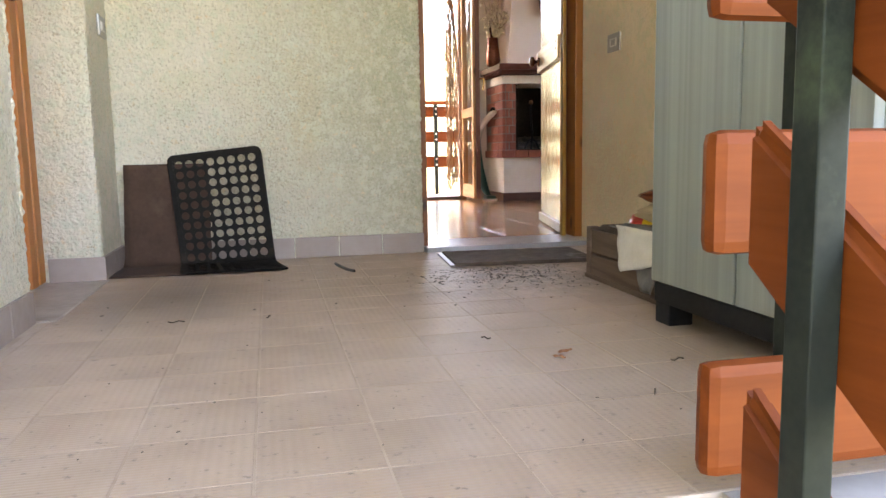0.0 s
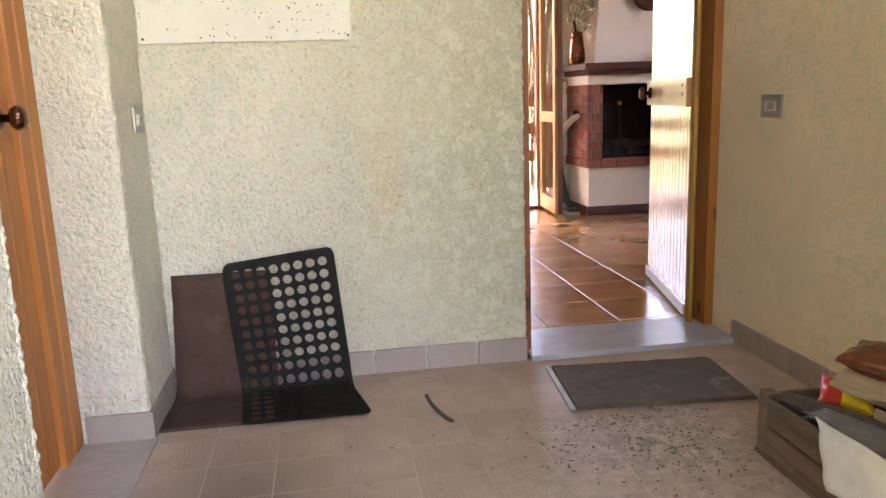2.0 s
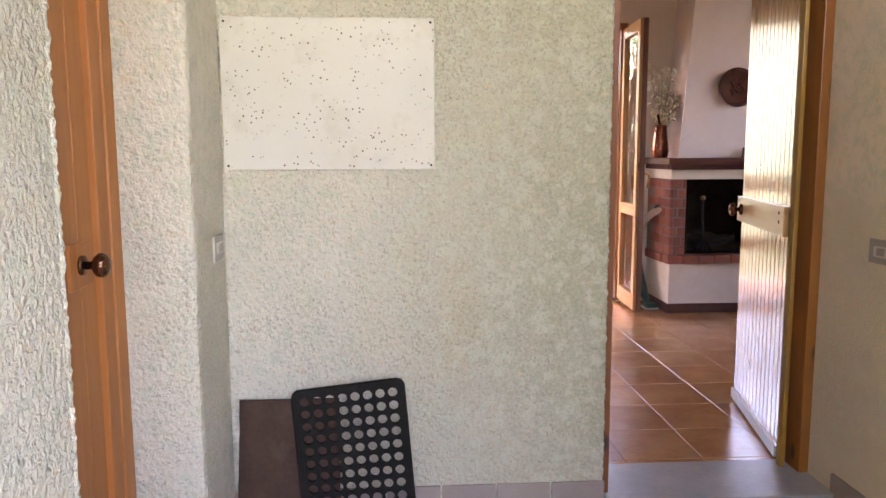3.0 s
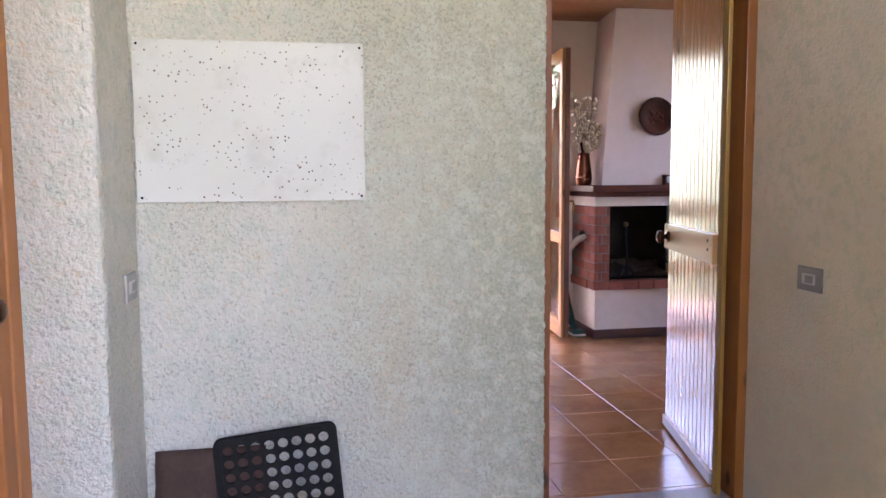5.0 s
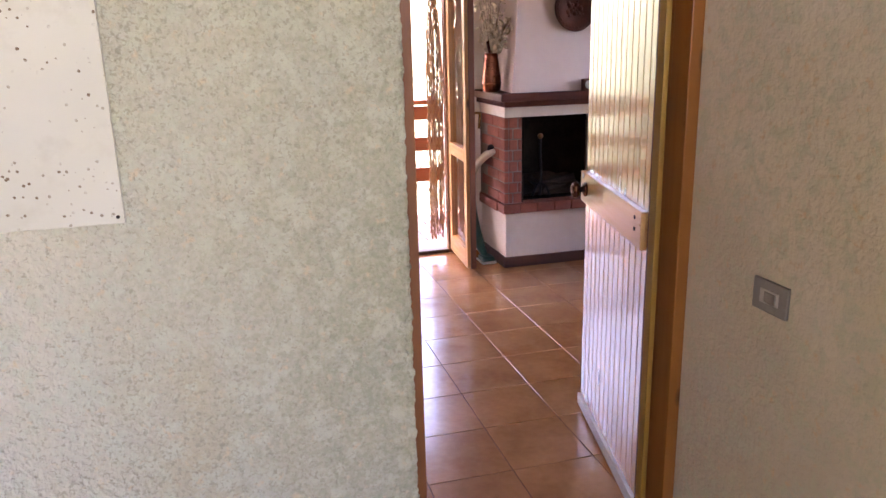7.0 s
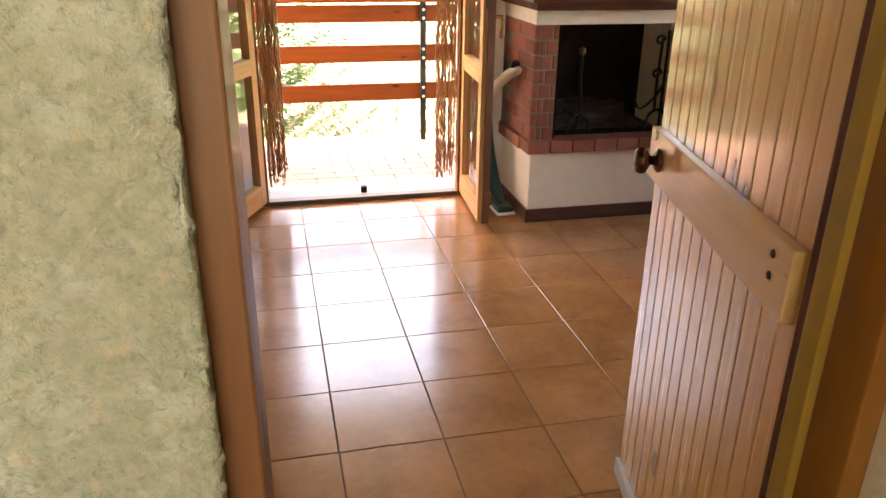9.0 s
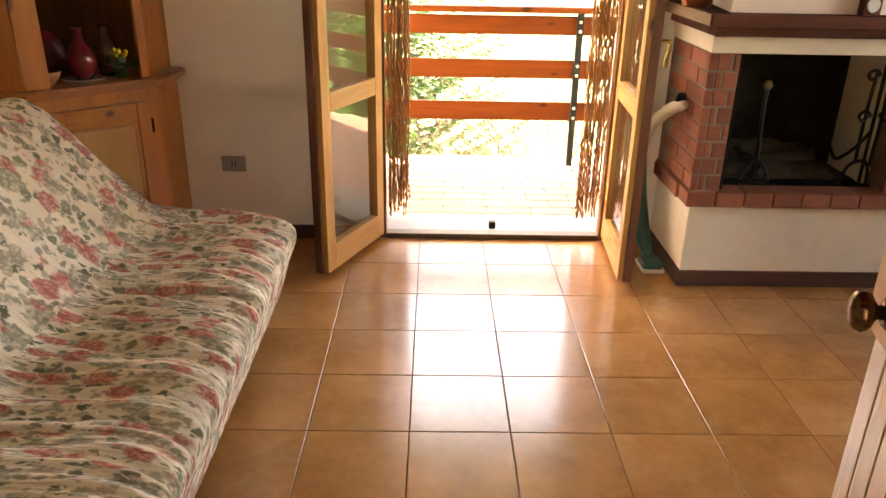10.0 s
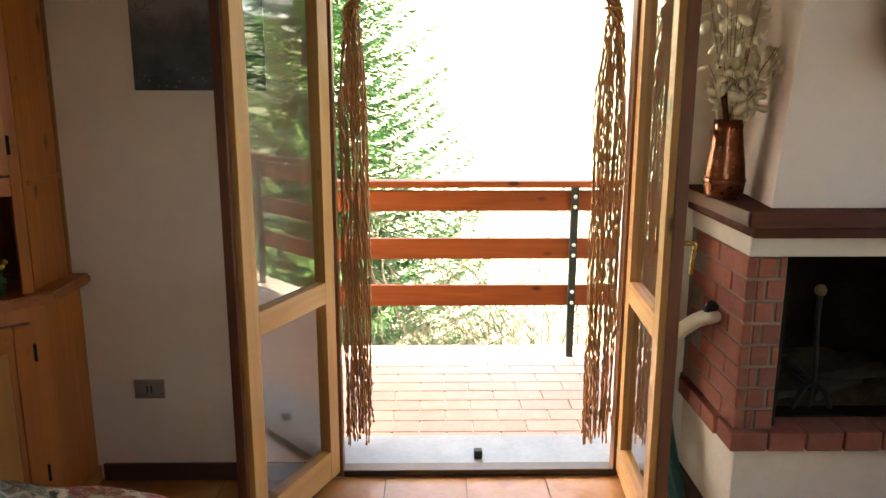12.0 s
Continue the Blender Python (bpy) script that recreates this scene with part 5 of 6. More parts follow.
    local("glazing_bar", W / 2 - 0.009, W / 2 + 0.009, 0.003, 0.018, 1.285, 1.80, M["cupboard"], d)
    local("glazing_bar", 0.116, W - 0.116, 0.004, 0.017, 1.525, 1.545, M["cupboard_h"], d)
    for x0, x1 in ((0.114, W / 2 - 0.007), (W / 2 + 0.007, W - 0.114)):
        for z0, z1 in ((1.283, 1.527), (1.543, 1.802)):
            g = local("pane", x0, x1, 0.006, 0.009, z0, z1, M["glass"], d, "glass pane", 0)
            g.visible_shadow = False
    for z in (1.33, 1.74):
        local("hinge", 0.056, 0.066, 0.0, 0.024, z - 0.03, z + 0.03, M["iron"], d, "black iron hinge", 0.002)
    kn = lathe([(0.001, 0), (0.011, 0), (0.008, 0.012), (0.014, 0.02), (0.012, 0.028), (0.001, 0.03)], 16, m @ Matrix.Translation((W - 0.09, 0.020, 1.55)) @ pose(0, 0, 0, -90))
    part("knob", kn, M["cupboard_top"], d, "turned wooden knob", True)
    return m, W


M["cupboard_pale"] = wood("pale_pine_panel", (0.50, 0.24, 0.065), (0.40, 0.175, 0.042), "z", 9, 0.4, coat=0.2)
# darker copy of the pine: the cupboard's inner shade given as base colour
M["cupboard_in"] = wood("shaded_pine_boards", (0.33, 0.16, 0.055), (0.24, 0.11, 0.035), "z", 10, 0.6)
CUP_M, CUP_W = build_cupboard()


def on_cupboard(x, y, z):
    return Matrix.Translation((CUP_M @ Vector((x, y, z))))


single("red_vase", lathe([(0.001, 0), (0.035, 0), (0.055, 0.03), (0.062, 0.07), (0.045, 0.12), (0.02, 0.15), (0.018, 0.19), (0.026, 0.20), (0.02, 0.20), (0.012, 0.16), (0.001, 0.15)], 24, on_cupboard(0.26, -0.10, 0.846)), M["red_glass"], "dark red glazed vase in the cupboard niche", "vase", smooth=True)
single("saucer", lathe([(0.001, 0), (0.045, 0), (0.085, 0.008), (0.083, 0.010), (0.045, 0.004), (0.001, 0.004)], 28, on_cupboard(0.26, -0.10, 0.8385)), M["china"], "white china saucer under the red vase", "saucer", smooth=True)
single("bowl", lathe([(0.001, 0), (0.03, 0), (0.055, 0.03), (0.065, 0.055), (0.06, 0.055), (0.05, 0.03), (0.001, 0.008)], 24, on_cupboard(0.42, -0.08, 0.8385)), M["terracotta"], "small terracotta bowl in the cupboard niche", "bowl", smooth=True)
single("standing_plate", lathe([(0.001, 0), (0.06, 0), (0.10, 0.012), (0.098, 0.015), (0.06, 0.004), (0.001, 0.004)], 32, on_cupboard(0.37, -0.24, 0.935) @ CUP_M.to_3x3().to_4x4() @ pose(0, 0, 0, -78)), M["red_glass"], "dark red plate leaning at the back of the niche", "plate", smooth=True)
single("glass_carafe", lathe([(0.001, 0), (0.04, 0), (0.045, 0.04), (0.045, 0.12), (0.02, 0.16), (0.02, 0.20), (0.024, 0.205), (0.018, 0.20), (0.016, 0.16), (0.04, 0.12), (0.04, 0.01), (0.001, 0.006)], 24, on_cupboard(0.13, -0.16, 0.8385)), M["glass"], "clear glass carafe in the cupboard niche", "carafe", smooth=True)


def build_posy():
    p = thing("flower_pot", "small pot of yellow flowers with dark leaves in the niche", "flower pot", m=on_cupboard(0.12, -0.06, 0.8385))
    part("pot", lathe([(0.001, 0), (0.022, 0), (0.028, 0.045), (0.024, 0.045), (0.001, 0.04)], 18), M["leaf_green"], p)
    rnd = random.Random(2)
    lv, fl = bmesh.new(), bmesh.new()
    for k in range(16):
        rot = Euler((rnd.uniform(0, 6), rnd.uniform(0, 6), 0)).to_matrix().to_4x4()
        bmesh.ops.create_circle(lv, cap_ends=True, radius=0.016, segments=6, matrix=Matrix.Translation((rnd.gauss(0, 0.02), rnd.gauss(0, 0.02), 0.05 + rnd.uniform(0, 0.03))) @ rot)
        if k < 9:
            bmesh.ops.create_icosphere(fl, subdivisions=1, radius=0.010, matrix=Matrix.Translation((rnd.gauss(0, 0.02), rnd.gauss(0, 0.02), 0.085 + rnd.uniform(0, 0.025))))
    part("foliage", lv, M["leaf_green"], p)
    part("blossom", fl, M["yellow_flower"], p, "small yellow blossoms")


build_posy()
rnd = random.Random(11)
for x, y in ((0.16, -0.11), (0.24, -0.14), (0.33, -0.12), (0.41, -0.15)):
    single("glass_cup", lathe([(0.001, 0), (0.022, 0), (0.03, 0.03), (0.032, 0.07), (0.029, 0.07), (0.026, 0.03), (0.001, 0.006)], 18, on_cupboard(x, y, 1.2085)), M["china"], "small white cup behind the cupboard glass", "cup", "cups in the cupboard", smooth=True)
for x in (0.18, 0.34):
    single("plate_stack", lathe([(0.001, 0), (0.05, 0), (0.075, 0.02), (0.076, 0.045), (0.05, 0.03), (0.001, 0.03)], 24, on_cupboard(x, -0.14, 1.5485)), M["china"], "low stack of white plates behind the cupboard glass", "plates", "plates in the cupboard", smooth=True)

# ---- picture, sockets, switches ----
def picture_material():
    """A dark photographic landscape: dusky sky above, dark slopes, a few lit houses."""
    m, nt, p = nodes_of("dark_landscape_print")
    tc = nt.nodes.new("ShaderNodeTexCoord")
    sep = nt.nodes.new("ShaderNodeSeparateXYZ")
    nt.links.new(tc.outputs["Object"], sep.inputs[0])
    vec = tc.outputs["Object"]
    n = noise_of(nt, vec, 9, 6, 0.65)
    dark = mixed(nt, ramp(nt, n, 0.4, 0.65), (0.012, 0.016, 0.022), (0.06, 0.065, 0.075))
    h = summed(nt, sep.outputs["Z"], n, 1.0, 0.14)
    col = mixed(nt, ramp(nt, h, 1.775, 1.845), dark, (0.17, 0.15, 0.15))
    v = nt.nodes.new("ShaderNodeTexVoronoi")
    v.inputs["Scale"].default_value = 40
    nt.links.new(vec, v.inputs["Vector"])
    spots = nt.nodes.new("ShaderNodeMath")
    spots.operation = "MULTIPLY"
    nt.links.new(ramp(nt, v.outputs["Distance"], 0.2, 0.12), spots.inputs[0])
    nt.links.new(ramp(nt, sep.outputs["Z"], 1.60, 1.53), spots.inputs[1])
    col = mixed(nt, spots.outputs[0], col, (0.28, 0.16, 0.10))
    nt.links.new(col, p.inputs["Base Color"])
    p.inputs["Roughness"].default_value = 0.35
    return m


pic = thing("landscape_print", "unframed dark landscape photograph hung on the white wall", "picture")
part("print", bm_box(0.103, 0.56, WALL_B - 0.012, WALL_B - 0.001, 1.498, 1.805, bevel=0.0015), picture_material(), pic)
bm = bmesh.new()
for a, b in (((0.108, 1.745), (0.15, 1.772)), ((0.15, 1.772), (0.195, 1.80)), ((0.135, 1.763), (0.128, 1.795)), ((0.16, 1.778), (0.163, 1.80)), ((0.15, 1.772), (0.19, 1.768))):
    tube(bm, [(a[0], WALL_B - 0.0128, a[1]), (b[0], WALL_B - 0.0128, b[1])], 0.0014, 4)
part("printed_branch", bm, M["dark_switch"], pic)


def plate(name, label, m, w, h, rocker=True, group=""):
    """A wall plate in its own axes: face towards -y."""
    t = thing(name, label, "switch" if rocker else "socket", group, m=m)
    part("cover_plate", bm_box(-w / 2, w / 2, -0.009, 0.0, -h / 2, h / 2, bevel=0.003), M["grey_plate"], t)
    if rocker:
        part("rocker_frame", bm_box(-w * 0.27, w * 0.27, -0.011, -0.008, -h * 0.22, h * 0.22, bevel=0.001), M["white_switch"], t)
        part("rocker", bm_box(-w * 0.12, w * 0.20, -0.014, -0.010, -h * 0.16, h * 0.16, bevel=0.002), M["grey_plate"], t)
    else:
        for dx in (-0.008, 0.008):
            part("slot", bm_box(dx - 0.003, dx + 0.003, -0.0105, -0.0085, -0.014, 0.014), M["dark_switch"], t)
    return t


plate("wall_socket", "grey metal wall socket low on the white wall", Matrix.Translation((0.062, WALL_B, 0.380)), 0.115, 0.076, False)
plate("light_switch", "grey metal light switch on the rough-cast wall", Matrix.Translation((1.612, 3.373, 0.886)) @ pose(0, 0, 0, 0, 0, -90), 0.118, 0.078)
plate("light_switch", "grey metal light switch on the corner pier", Matrix.Translation((-0.48, 3.425, 0.918)) @ pose(0, 0, 0, 0, 0, 90), 0.118, 0.078)
plate("light_switch", "small pale switch beside the balcony door", Matrix.Translation((2.01, WALL_B, 0.965)), 0.075, 0.11)


def build_board():
    b = thing("meter_panel", "ivory painted metal panel speckled with rust on the wall", "wall panel")
    part("sheet", bm_box(-0.474, 0.197, WALL_A - 0.016, WALL_A - 0.002, 1.151, 1.627, bevel=0.002), M["board"], b)
    rnd = random.Random(6)
    for x, z in ((-0.46, 1.165), (0.185, 1.165), (-0.46, 1.613), (0.185, 1.613)):
        part("nail", lathe([(0.001, 0), (0.004, 0), (0.003, 0.002), (0.001, 0.002)], 10, Matrix.Translation((x, WALL_A - 0.016, z)) @ pose(0, 0, 0, 90)), M["iron"], b)


build_board()

# ---- landing things ----
def build_cabinet():
    c = thing("storage_cabinet", "tall sage-grey plastic storage cabinet with black trim", "cabinet")
    x0, x1, y0, y1 = 1.055, 1.50, 1.305, 2.005
    part("carcass", bm_box(x0 + 0.022, x1, y0, y1, 0.085, 1.66, bevel=0.004), M["cab_grey"], c)
    part("base", bm_box(x0 + 0.012, x1 + 0.004, y0 - 0.004, y1 + 0.004, 0.035, 0.085, bevel=0.004), M["black_plastic"], c, "black plastic base")
    for fx in (x0 + 0.014, x1 - 0.07):
        for fy in (y0, y1 - 0.07):
            part("foot", bm_box(fx, fx + 0.065, fy, fy + 0.07, LAND, 0.036, bevel=0.004), M["black_plastic"], c)
    ym = (y0 + y1) / 2
    for a, b in ((y0, ym - 0.003), (ym + 0.003, y1)):
        for z0, z1 in ((0.09, 0.80), (0.865, 1.63)):
            d = part("door", bm_box(x0, x0 + 0.022, a, b, z0, z1, bevel=0.005), M["cab_grey"], c, "grey door with upright grain relief")
        part("handle_band", bm_box(x0 - 0.004, x0 + 0.022, a, b, 0.802, 0.863, bevel=0.005), M["black_plastic"], c, "black handle band")
    part("lid", bm_box(x0 - 0.004, x1 + 0.004, y0 - 0.004, y1 + 0.004, 1.66, 1.69, bevel=0.006), M["black_plastic"], c, "black lid")


build_cabinet()


def build_crate():
    m = Matrix.Translation((1.19, 2.71, LAND)) @ pose(0, 0, 0, 0, 0, -1.5)
    c = thing("wooden_crate", "old dark weathered wooden crate holding newspapers and packets", "crate", m=m)
    X, Y, H = 0.34, -0.60, 0.178
    for px, py in ((0, 0), (X - 0.035, 0), (0, Y + 0.035), (X - 0.035, Y + 0.035)):
        part("corner_post", bm_box(px, px + 0.035, py - 0.035, py, 0.0, H, bevel=0.003), M["old_wood"], c)
    for z0, z1 in ((0.012, 0.082), (0.092, 0.168)):
        part("slat", bm_box(0.004, 0.016, Y + 0.002, -0.036, z0, z1, bevel=0.002), M["old_wood"], c)
        part("slat", bm_box(X - 0.016, X - 0.004, Y + 0.002, -0.036, z0, z1, bevel=0.002), M["old_wood"], c)
        part("slat", bm_box(0.03, X - 0.03, -0.014, -0.002, z0, z1, bevel=0.002), M["old_wood"], c)
        part("slat", bm_box(0.03, X - 0.03, Y + 0.002, Y + 0.014, z0, z1, bevel=0.002), M["old_wood"], c)
    part("bottom", bm_box(0.01, X - 0.01, Y + 0.01, -0.01, 0.003, 0.013), M["old_wood"], c)
    part("bottom_runner", bm_box(-0.006, 0.004, Y - 0.02, 0.0, 0.0, 0.014, bevel=0.002), M["old_wood"], c)


build_crate()


def sheet(name, pts, nu, nv, thick, mat, label, cat, crumple=0.006, seed=1, group=""):
    """A bent sheet between four corners, crumpled a little."""
    a, b, c, d = [Vector(p) for p in pts]
    bm = bmesh.new()
    g = []
    for j in range(nv + 1):
        row = []
        for i in range(nu + 1):
            u, v = i / nu, j / nv
            p = a.lerp(b, u).lerp(d.lerp(c, u), v)
            n = (b - a).cross(d - a).normalized()
            row.append(bm.verts.new(p + n * crumple * noise.noise((u * 3 + seed, v * 3, seed))))
        g.append(row)
    for p, q in zip(g, g[1:]):
        for i in range(nu):
            bm.faces.new((p[i], p[i + 1], q[i + 1], q[i]))
    ex = bmesh.ops.extrude_face_region(bm, geom=bm.faces[:])
    n = (b - a).cross(d - a).normalized()
    for v in [e for e in ex["geom"] if isinstance(e, bmesh.types.BMVert)]:
        v.co += n * thick
    return single(name, bm, mat, label, cat, group, smooth=True)


sheet("newspaper", [(1.183, 2.47, 0.186), (1.183, 2.13, 0.186), (1.138, 2.11, 0.105), (1.150, 2.37, 0.052)], 14, 10, 0.003, M["newsprint"], "crumpled newspaper page hanging over the crate side", "newspaper", 0.013, 2)
sheet("newspaper_picture", [(1.184, 2.52, 0.180), (1.29, 2.50, 0.176), (1.30, 2.26, 0.178), (1.19, 2.22, 0.184)], 8, 8, 0.003, M["newspic"], "dark printed newspaper page lying in the crate", "newspaper", 0.012, 4)
sheet("newspaper", [(1.166, 2.33, 0.11), (1.166, 2.14, 0.11), (1.135, 2.16, 0.018), (1.150, 2.24, 0.012)], 8, 6, 0.003, M["newspic"], "folded printed page hanging from the crate", "newspaper", 0.015, 5)
single("firewood_stick", tube(bmesh.new(), [(1.23, 2.66, 0.150), (1.26, 2.56, 0.155), (1.30, 2.44, 0.162), (1.33, 2.30, 0.160)], [0.018, 0.024, 0.022, 0.02], 9), M["bark"], "short bark-covered branch in the crate", "firewood")
single("firewood_stick", tube(bmesh.new(), [(1.36, 2.66, 0.06), (1.36, 2.45, 0.07), (1.36, 2.20, 0.06)], [0.05, 0.055, 0.05], 10), M["bark"], "thick bark-covered branch in the crate", "firewood")
def pillow(w, d, h, seed, pinch=0.5, wob=0.12):
    """Soft packet: flattened towards its ends, with creases."""
    bm = bmesh.new()
    bmesh.ops.create_cube(bm, size=2)
    bmesh.ops.subdivide_edges(bm, edges=bm.edges[:], cuts=7, use_grid_fill=True)
    for v in bm.verts:
        x, y, z = v.co
        k = max(0.08, (1 - pinch * abs(x) ** 3) * (1 - 0.45 * abs(y) ** 4))
        c = 1 + wob * noise.noise((x * 2.3 + seed, y * 2.1, z * 2 + seed)) + 0.6 * wob * noise.noise((x * 7, y * 6 + seed, z * 4))
        v.co = Vector((x * w / 2 * c, y * d / 2 * c, z * h / 2 * k * c))
    return bm


def turned(bm, m):
    bmesh.ops.transform(bm, matrix=m, verts=bm.verts)
    return bm


pk = thing("snack_packet", "crumpled red and yellow packet in the crate", "packet", m=Matrix.Translation((1.365, 2.60, 0.165)) @ pose(0, 0, 0, 18, 10, -35))
pb = pillow(0.115, 0.10, 0.055, 3, 0.6, 0.16)
cut = [f for f in pb.faces if f.calc_center_median().x < -0.012 + 0.012 * noise.noise(f.calc_center_median() * 40)]
rb = pb.copy()
keep = {f.index for f in cut}
bmesh.ops.delete(pb, geom=cut, context="FACES")
rb.faces.ensure_lookup_table()
bmesh.ops.delete(rb, geom=[f for f in rb.faces if f.index not in keep], context="FACES")
part("yellow_half", pb, M["yellow"], pk, smooth=True)
part("red_half", rb, M["red"], pk, smooth=True)
cb = thing("carton_box", "open beige carton lying in the crate", "carton", m=Matrix.Translation((1.42, 2.41, 0.15)) @ pose(0, 0, 0, 14, -12, 18))
part("side", bm_box(-0.07, 0.07, -0.11, -0.106, -0.07, 0.05), M["carton"], cb)
part("side", bm_box(-0.07, -0.066, -0.106, 0.08, -0.07, 0.05), M["carton"], cb)
part("bottom", bm_box(-0.07, 0.07, -0.106, 0.08, -0.074, -0.07), M["carton"], cb)
fl = bm_box(-0.005, 0.135, -0.002, 0.002, 0.0, 0.11, bevel=0.001)
part("flap", turned(fl, Matrix.Translation((-0.135, 0.03, -0.01)) @ pose(0, 0, 0, -8, 20, -62)), M["cream_plastic"], cb, "pale raised carton flap")
single("brown_packet", turned(pillow(0.19, 0.15, 0.062, 7, 0.75, 0.14), Matrix.Translation((1.445, 2.555, 0.262)) @ pose(0, 0, 0, 4, 6, -60)), M["brown_pack"], "shiny creased brown wrapped packet on top of the crate", "packet", smooth=True)
single("paper_sack", turned(pillow(0.21, 0.15, 0.075, 11, 0.55, 0.16), Matrix.Translation((1.445, 2.555, 0.200)) @ pose(0, 0, 0, 4, 6, -58)), M["carton"], "crumpled beige paper sack stacked in the crate", "sack", smooth=True)


def mat_profile(s):
    """Stand-off and height of a mat leaning on the wall and turning out on to the floor; s runs from its top edge."""
    R, up = 0.055, 0.385
    if s < up:
        return 3.540 - 0.09 * s, 0.44 - s
    a = (s - up) / R
    if a < math.pi / 2:
        return 3.505 - R * (1 - math.cos(a)), LAND + 0.005 + (0.055 - LAND - 0.005) * (1 - math.sin(a))
    return 3.505 - R - (s - up - R * math.pi / 2), LAND + 0.005


def build_rubber_mat():
    cols, rows, W, L = 8, 16, 0.375, 0.71
    border = 0.022
    bm = bmesh.new()

    def put(u, v, off):
        s = v * L
        y, z = mat_profile(s)
        x = -0.284 + u * W + 0.062 * v + 0.030 * max(0.0, v - 0.72) / 0.28 * u
        z2 = z + (0.040 * u - 0.012) * (1 - v)
        return bm.verts.new((x, y - 0.014 - off, max(LAND + 0.004 + off * 0.6, z2)))
    cw, ch = (1 - 2 * border / W) / cols, (1 - 2 * border / L) / rows
    n = 12
    for r in range(rows):
        for c in range(cols):
            u0, v0 = border / W + c * cw, border / L + r * ch
            ring = {}
            for off in (0.0, 0.012):
                outer, inner = [], []
                for k in range(n):
                    a = 2 * math.pi * (k + 0.5) / n
                    ca, sa = math.cos(a), math.sin(a)
                    q = 0.5 / max(abs(ca), abs(sa))
                    outer.append(put(u0 + cw * (0.5 + q * ca), v0 + ch * (0.5 + q * sa), off))
                    inner.append(put(u0 + cw * (0.5 + 0.385 * ca), v0 + ch * (0.5 + 0.385 * sa), off))
                for k in range(n):
                    bm.faces.new((outer[k], outer[(k + 1) % n], inner[(k + 1) % n], inner[k]))
                ring[off] = inner
            # holes of the lowest six rows closed in rubber, to read as shaded
            if r >= rows - 6:
                bm.faces.new(ring[0.0])
            for k in range(n):
                bm.faces.new((ring[0.0][k], ring[0.0][(k + 1) % n], ring[0.012][(k + 1) % n], ring[0.012][k]))
    # raised border
    m = 40
    path = [(k / m, 0) for k in range(m)] + [(1, k / m) for k in range(m)] + [(1 - k / m, 1) for k in range(m)] + [(0, 1 - k / m) for k in range(m)]
    loops = []
    for inset, off in ((border, 0.0), (border, 0.016), (0.004, 0.016), (0.0, 0.008), (0.0, 0.0)):
        lo = []
        for u, v in path:
            du, dv = inset / W, inset / L
            uu, vv = min(max(u, du), 1 - du), min(max(v, dv), 1 - dv)
            if inset < border:
                cr = 0.028
                ex, ey = (uu - 0.5) * W, (vv - 0.5) * L
                cx, cy = max(abs(ex) - (W / 2 - cr), 0), max(abs(ey) - (L / 2 - cr), 0)
                dd = math.hypot(cx, cy)
                if dd > cr - inset and cx > 0 and cy > 0:
                    kk = (cr - inset) / dd
                    ex = math.copysign(W / 2 - cr + cx * kk, ex)
                    ey = math.copysign(L / 2 - cr + cy * kk, ey)
                    uu, vv = ex / W + 0.5, ey / L + 0.5
            lo.append(put(uu, vv, off))
        loops.append(lo)
    for a, b in zip(loops, loops[1:]):
        for k in range(len(path)):
            bm.faces.new((a[k], a[(k + 1) % len(path)], b[(k + 1) % len(path)], b[k]))
    bmesh.ops.remove_doubles(bm, verts=bm.verts, dist=0.0004)
    single("rubber_mat", bm, M["rubber"], "black rubber ring mat with round holes leaning on the wall", "rubber mat")


build_rubber_mat()


def build_brown_mat():
    bm = bmesh.new()
    rows = []
    n = 26
    for off in (0.0, 0.006):
        g = []
        for j in range(n + 1):
            s = 0.04 + j / n * 0.675
            y, z = mat_profile(s)
            row = []
            for i in range(9):
                u = i / 8
                x = -0.452 + u * 0.327 - 0.02 * (j / n) * (1 - u) + 0.003 * noise.noise((u * 3, j * 0.4, off * 0))
                row.append(bm.verts.new((x, y + 0.004 - off, max(LAND + 0.001 + (0.006 if off else 0), z - 0.004))))
            g.append(row)
        rows.append(g)
    for g in rows:
        for a, b in zip(g, g[1:]):
            for i in range(8):
                bm.faces.new((a[i], a[i + 1], b[i + 1], b[i]))
    A, B = rows
    for j in range(n):
        for i in (0, 8):
            bm.faces.new((A[j][i], A[j + 1][i], B[j + 1][i], B[j][i]))
    for j in (0, n):
        for i in range(8):
            bm.faces.new((A[j][i], A[j][i + 1], B[j][i + 1], B[j][i]))
    single("carpet_mat", bm, M["brown_mat"], "worn dark brown carpet mat leaning on the wall", "mat", smooth=True)


build_brown_mat()


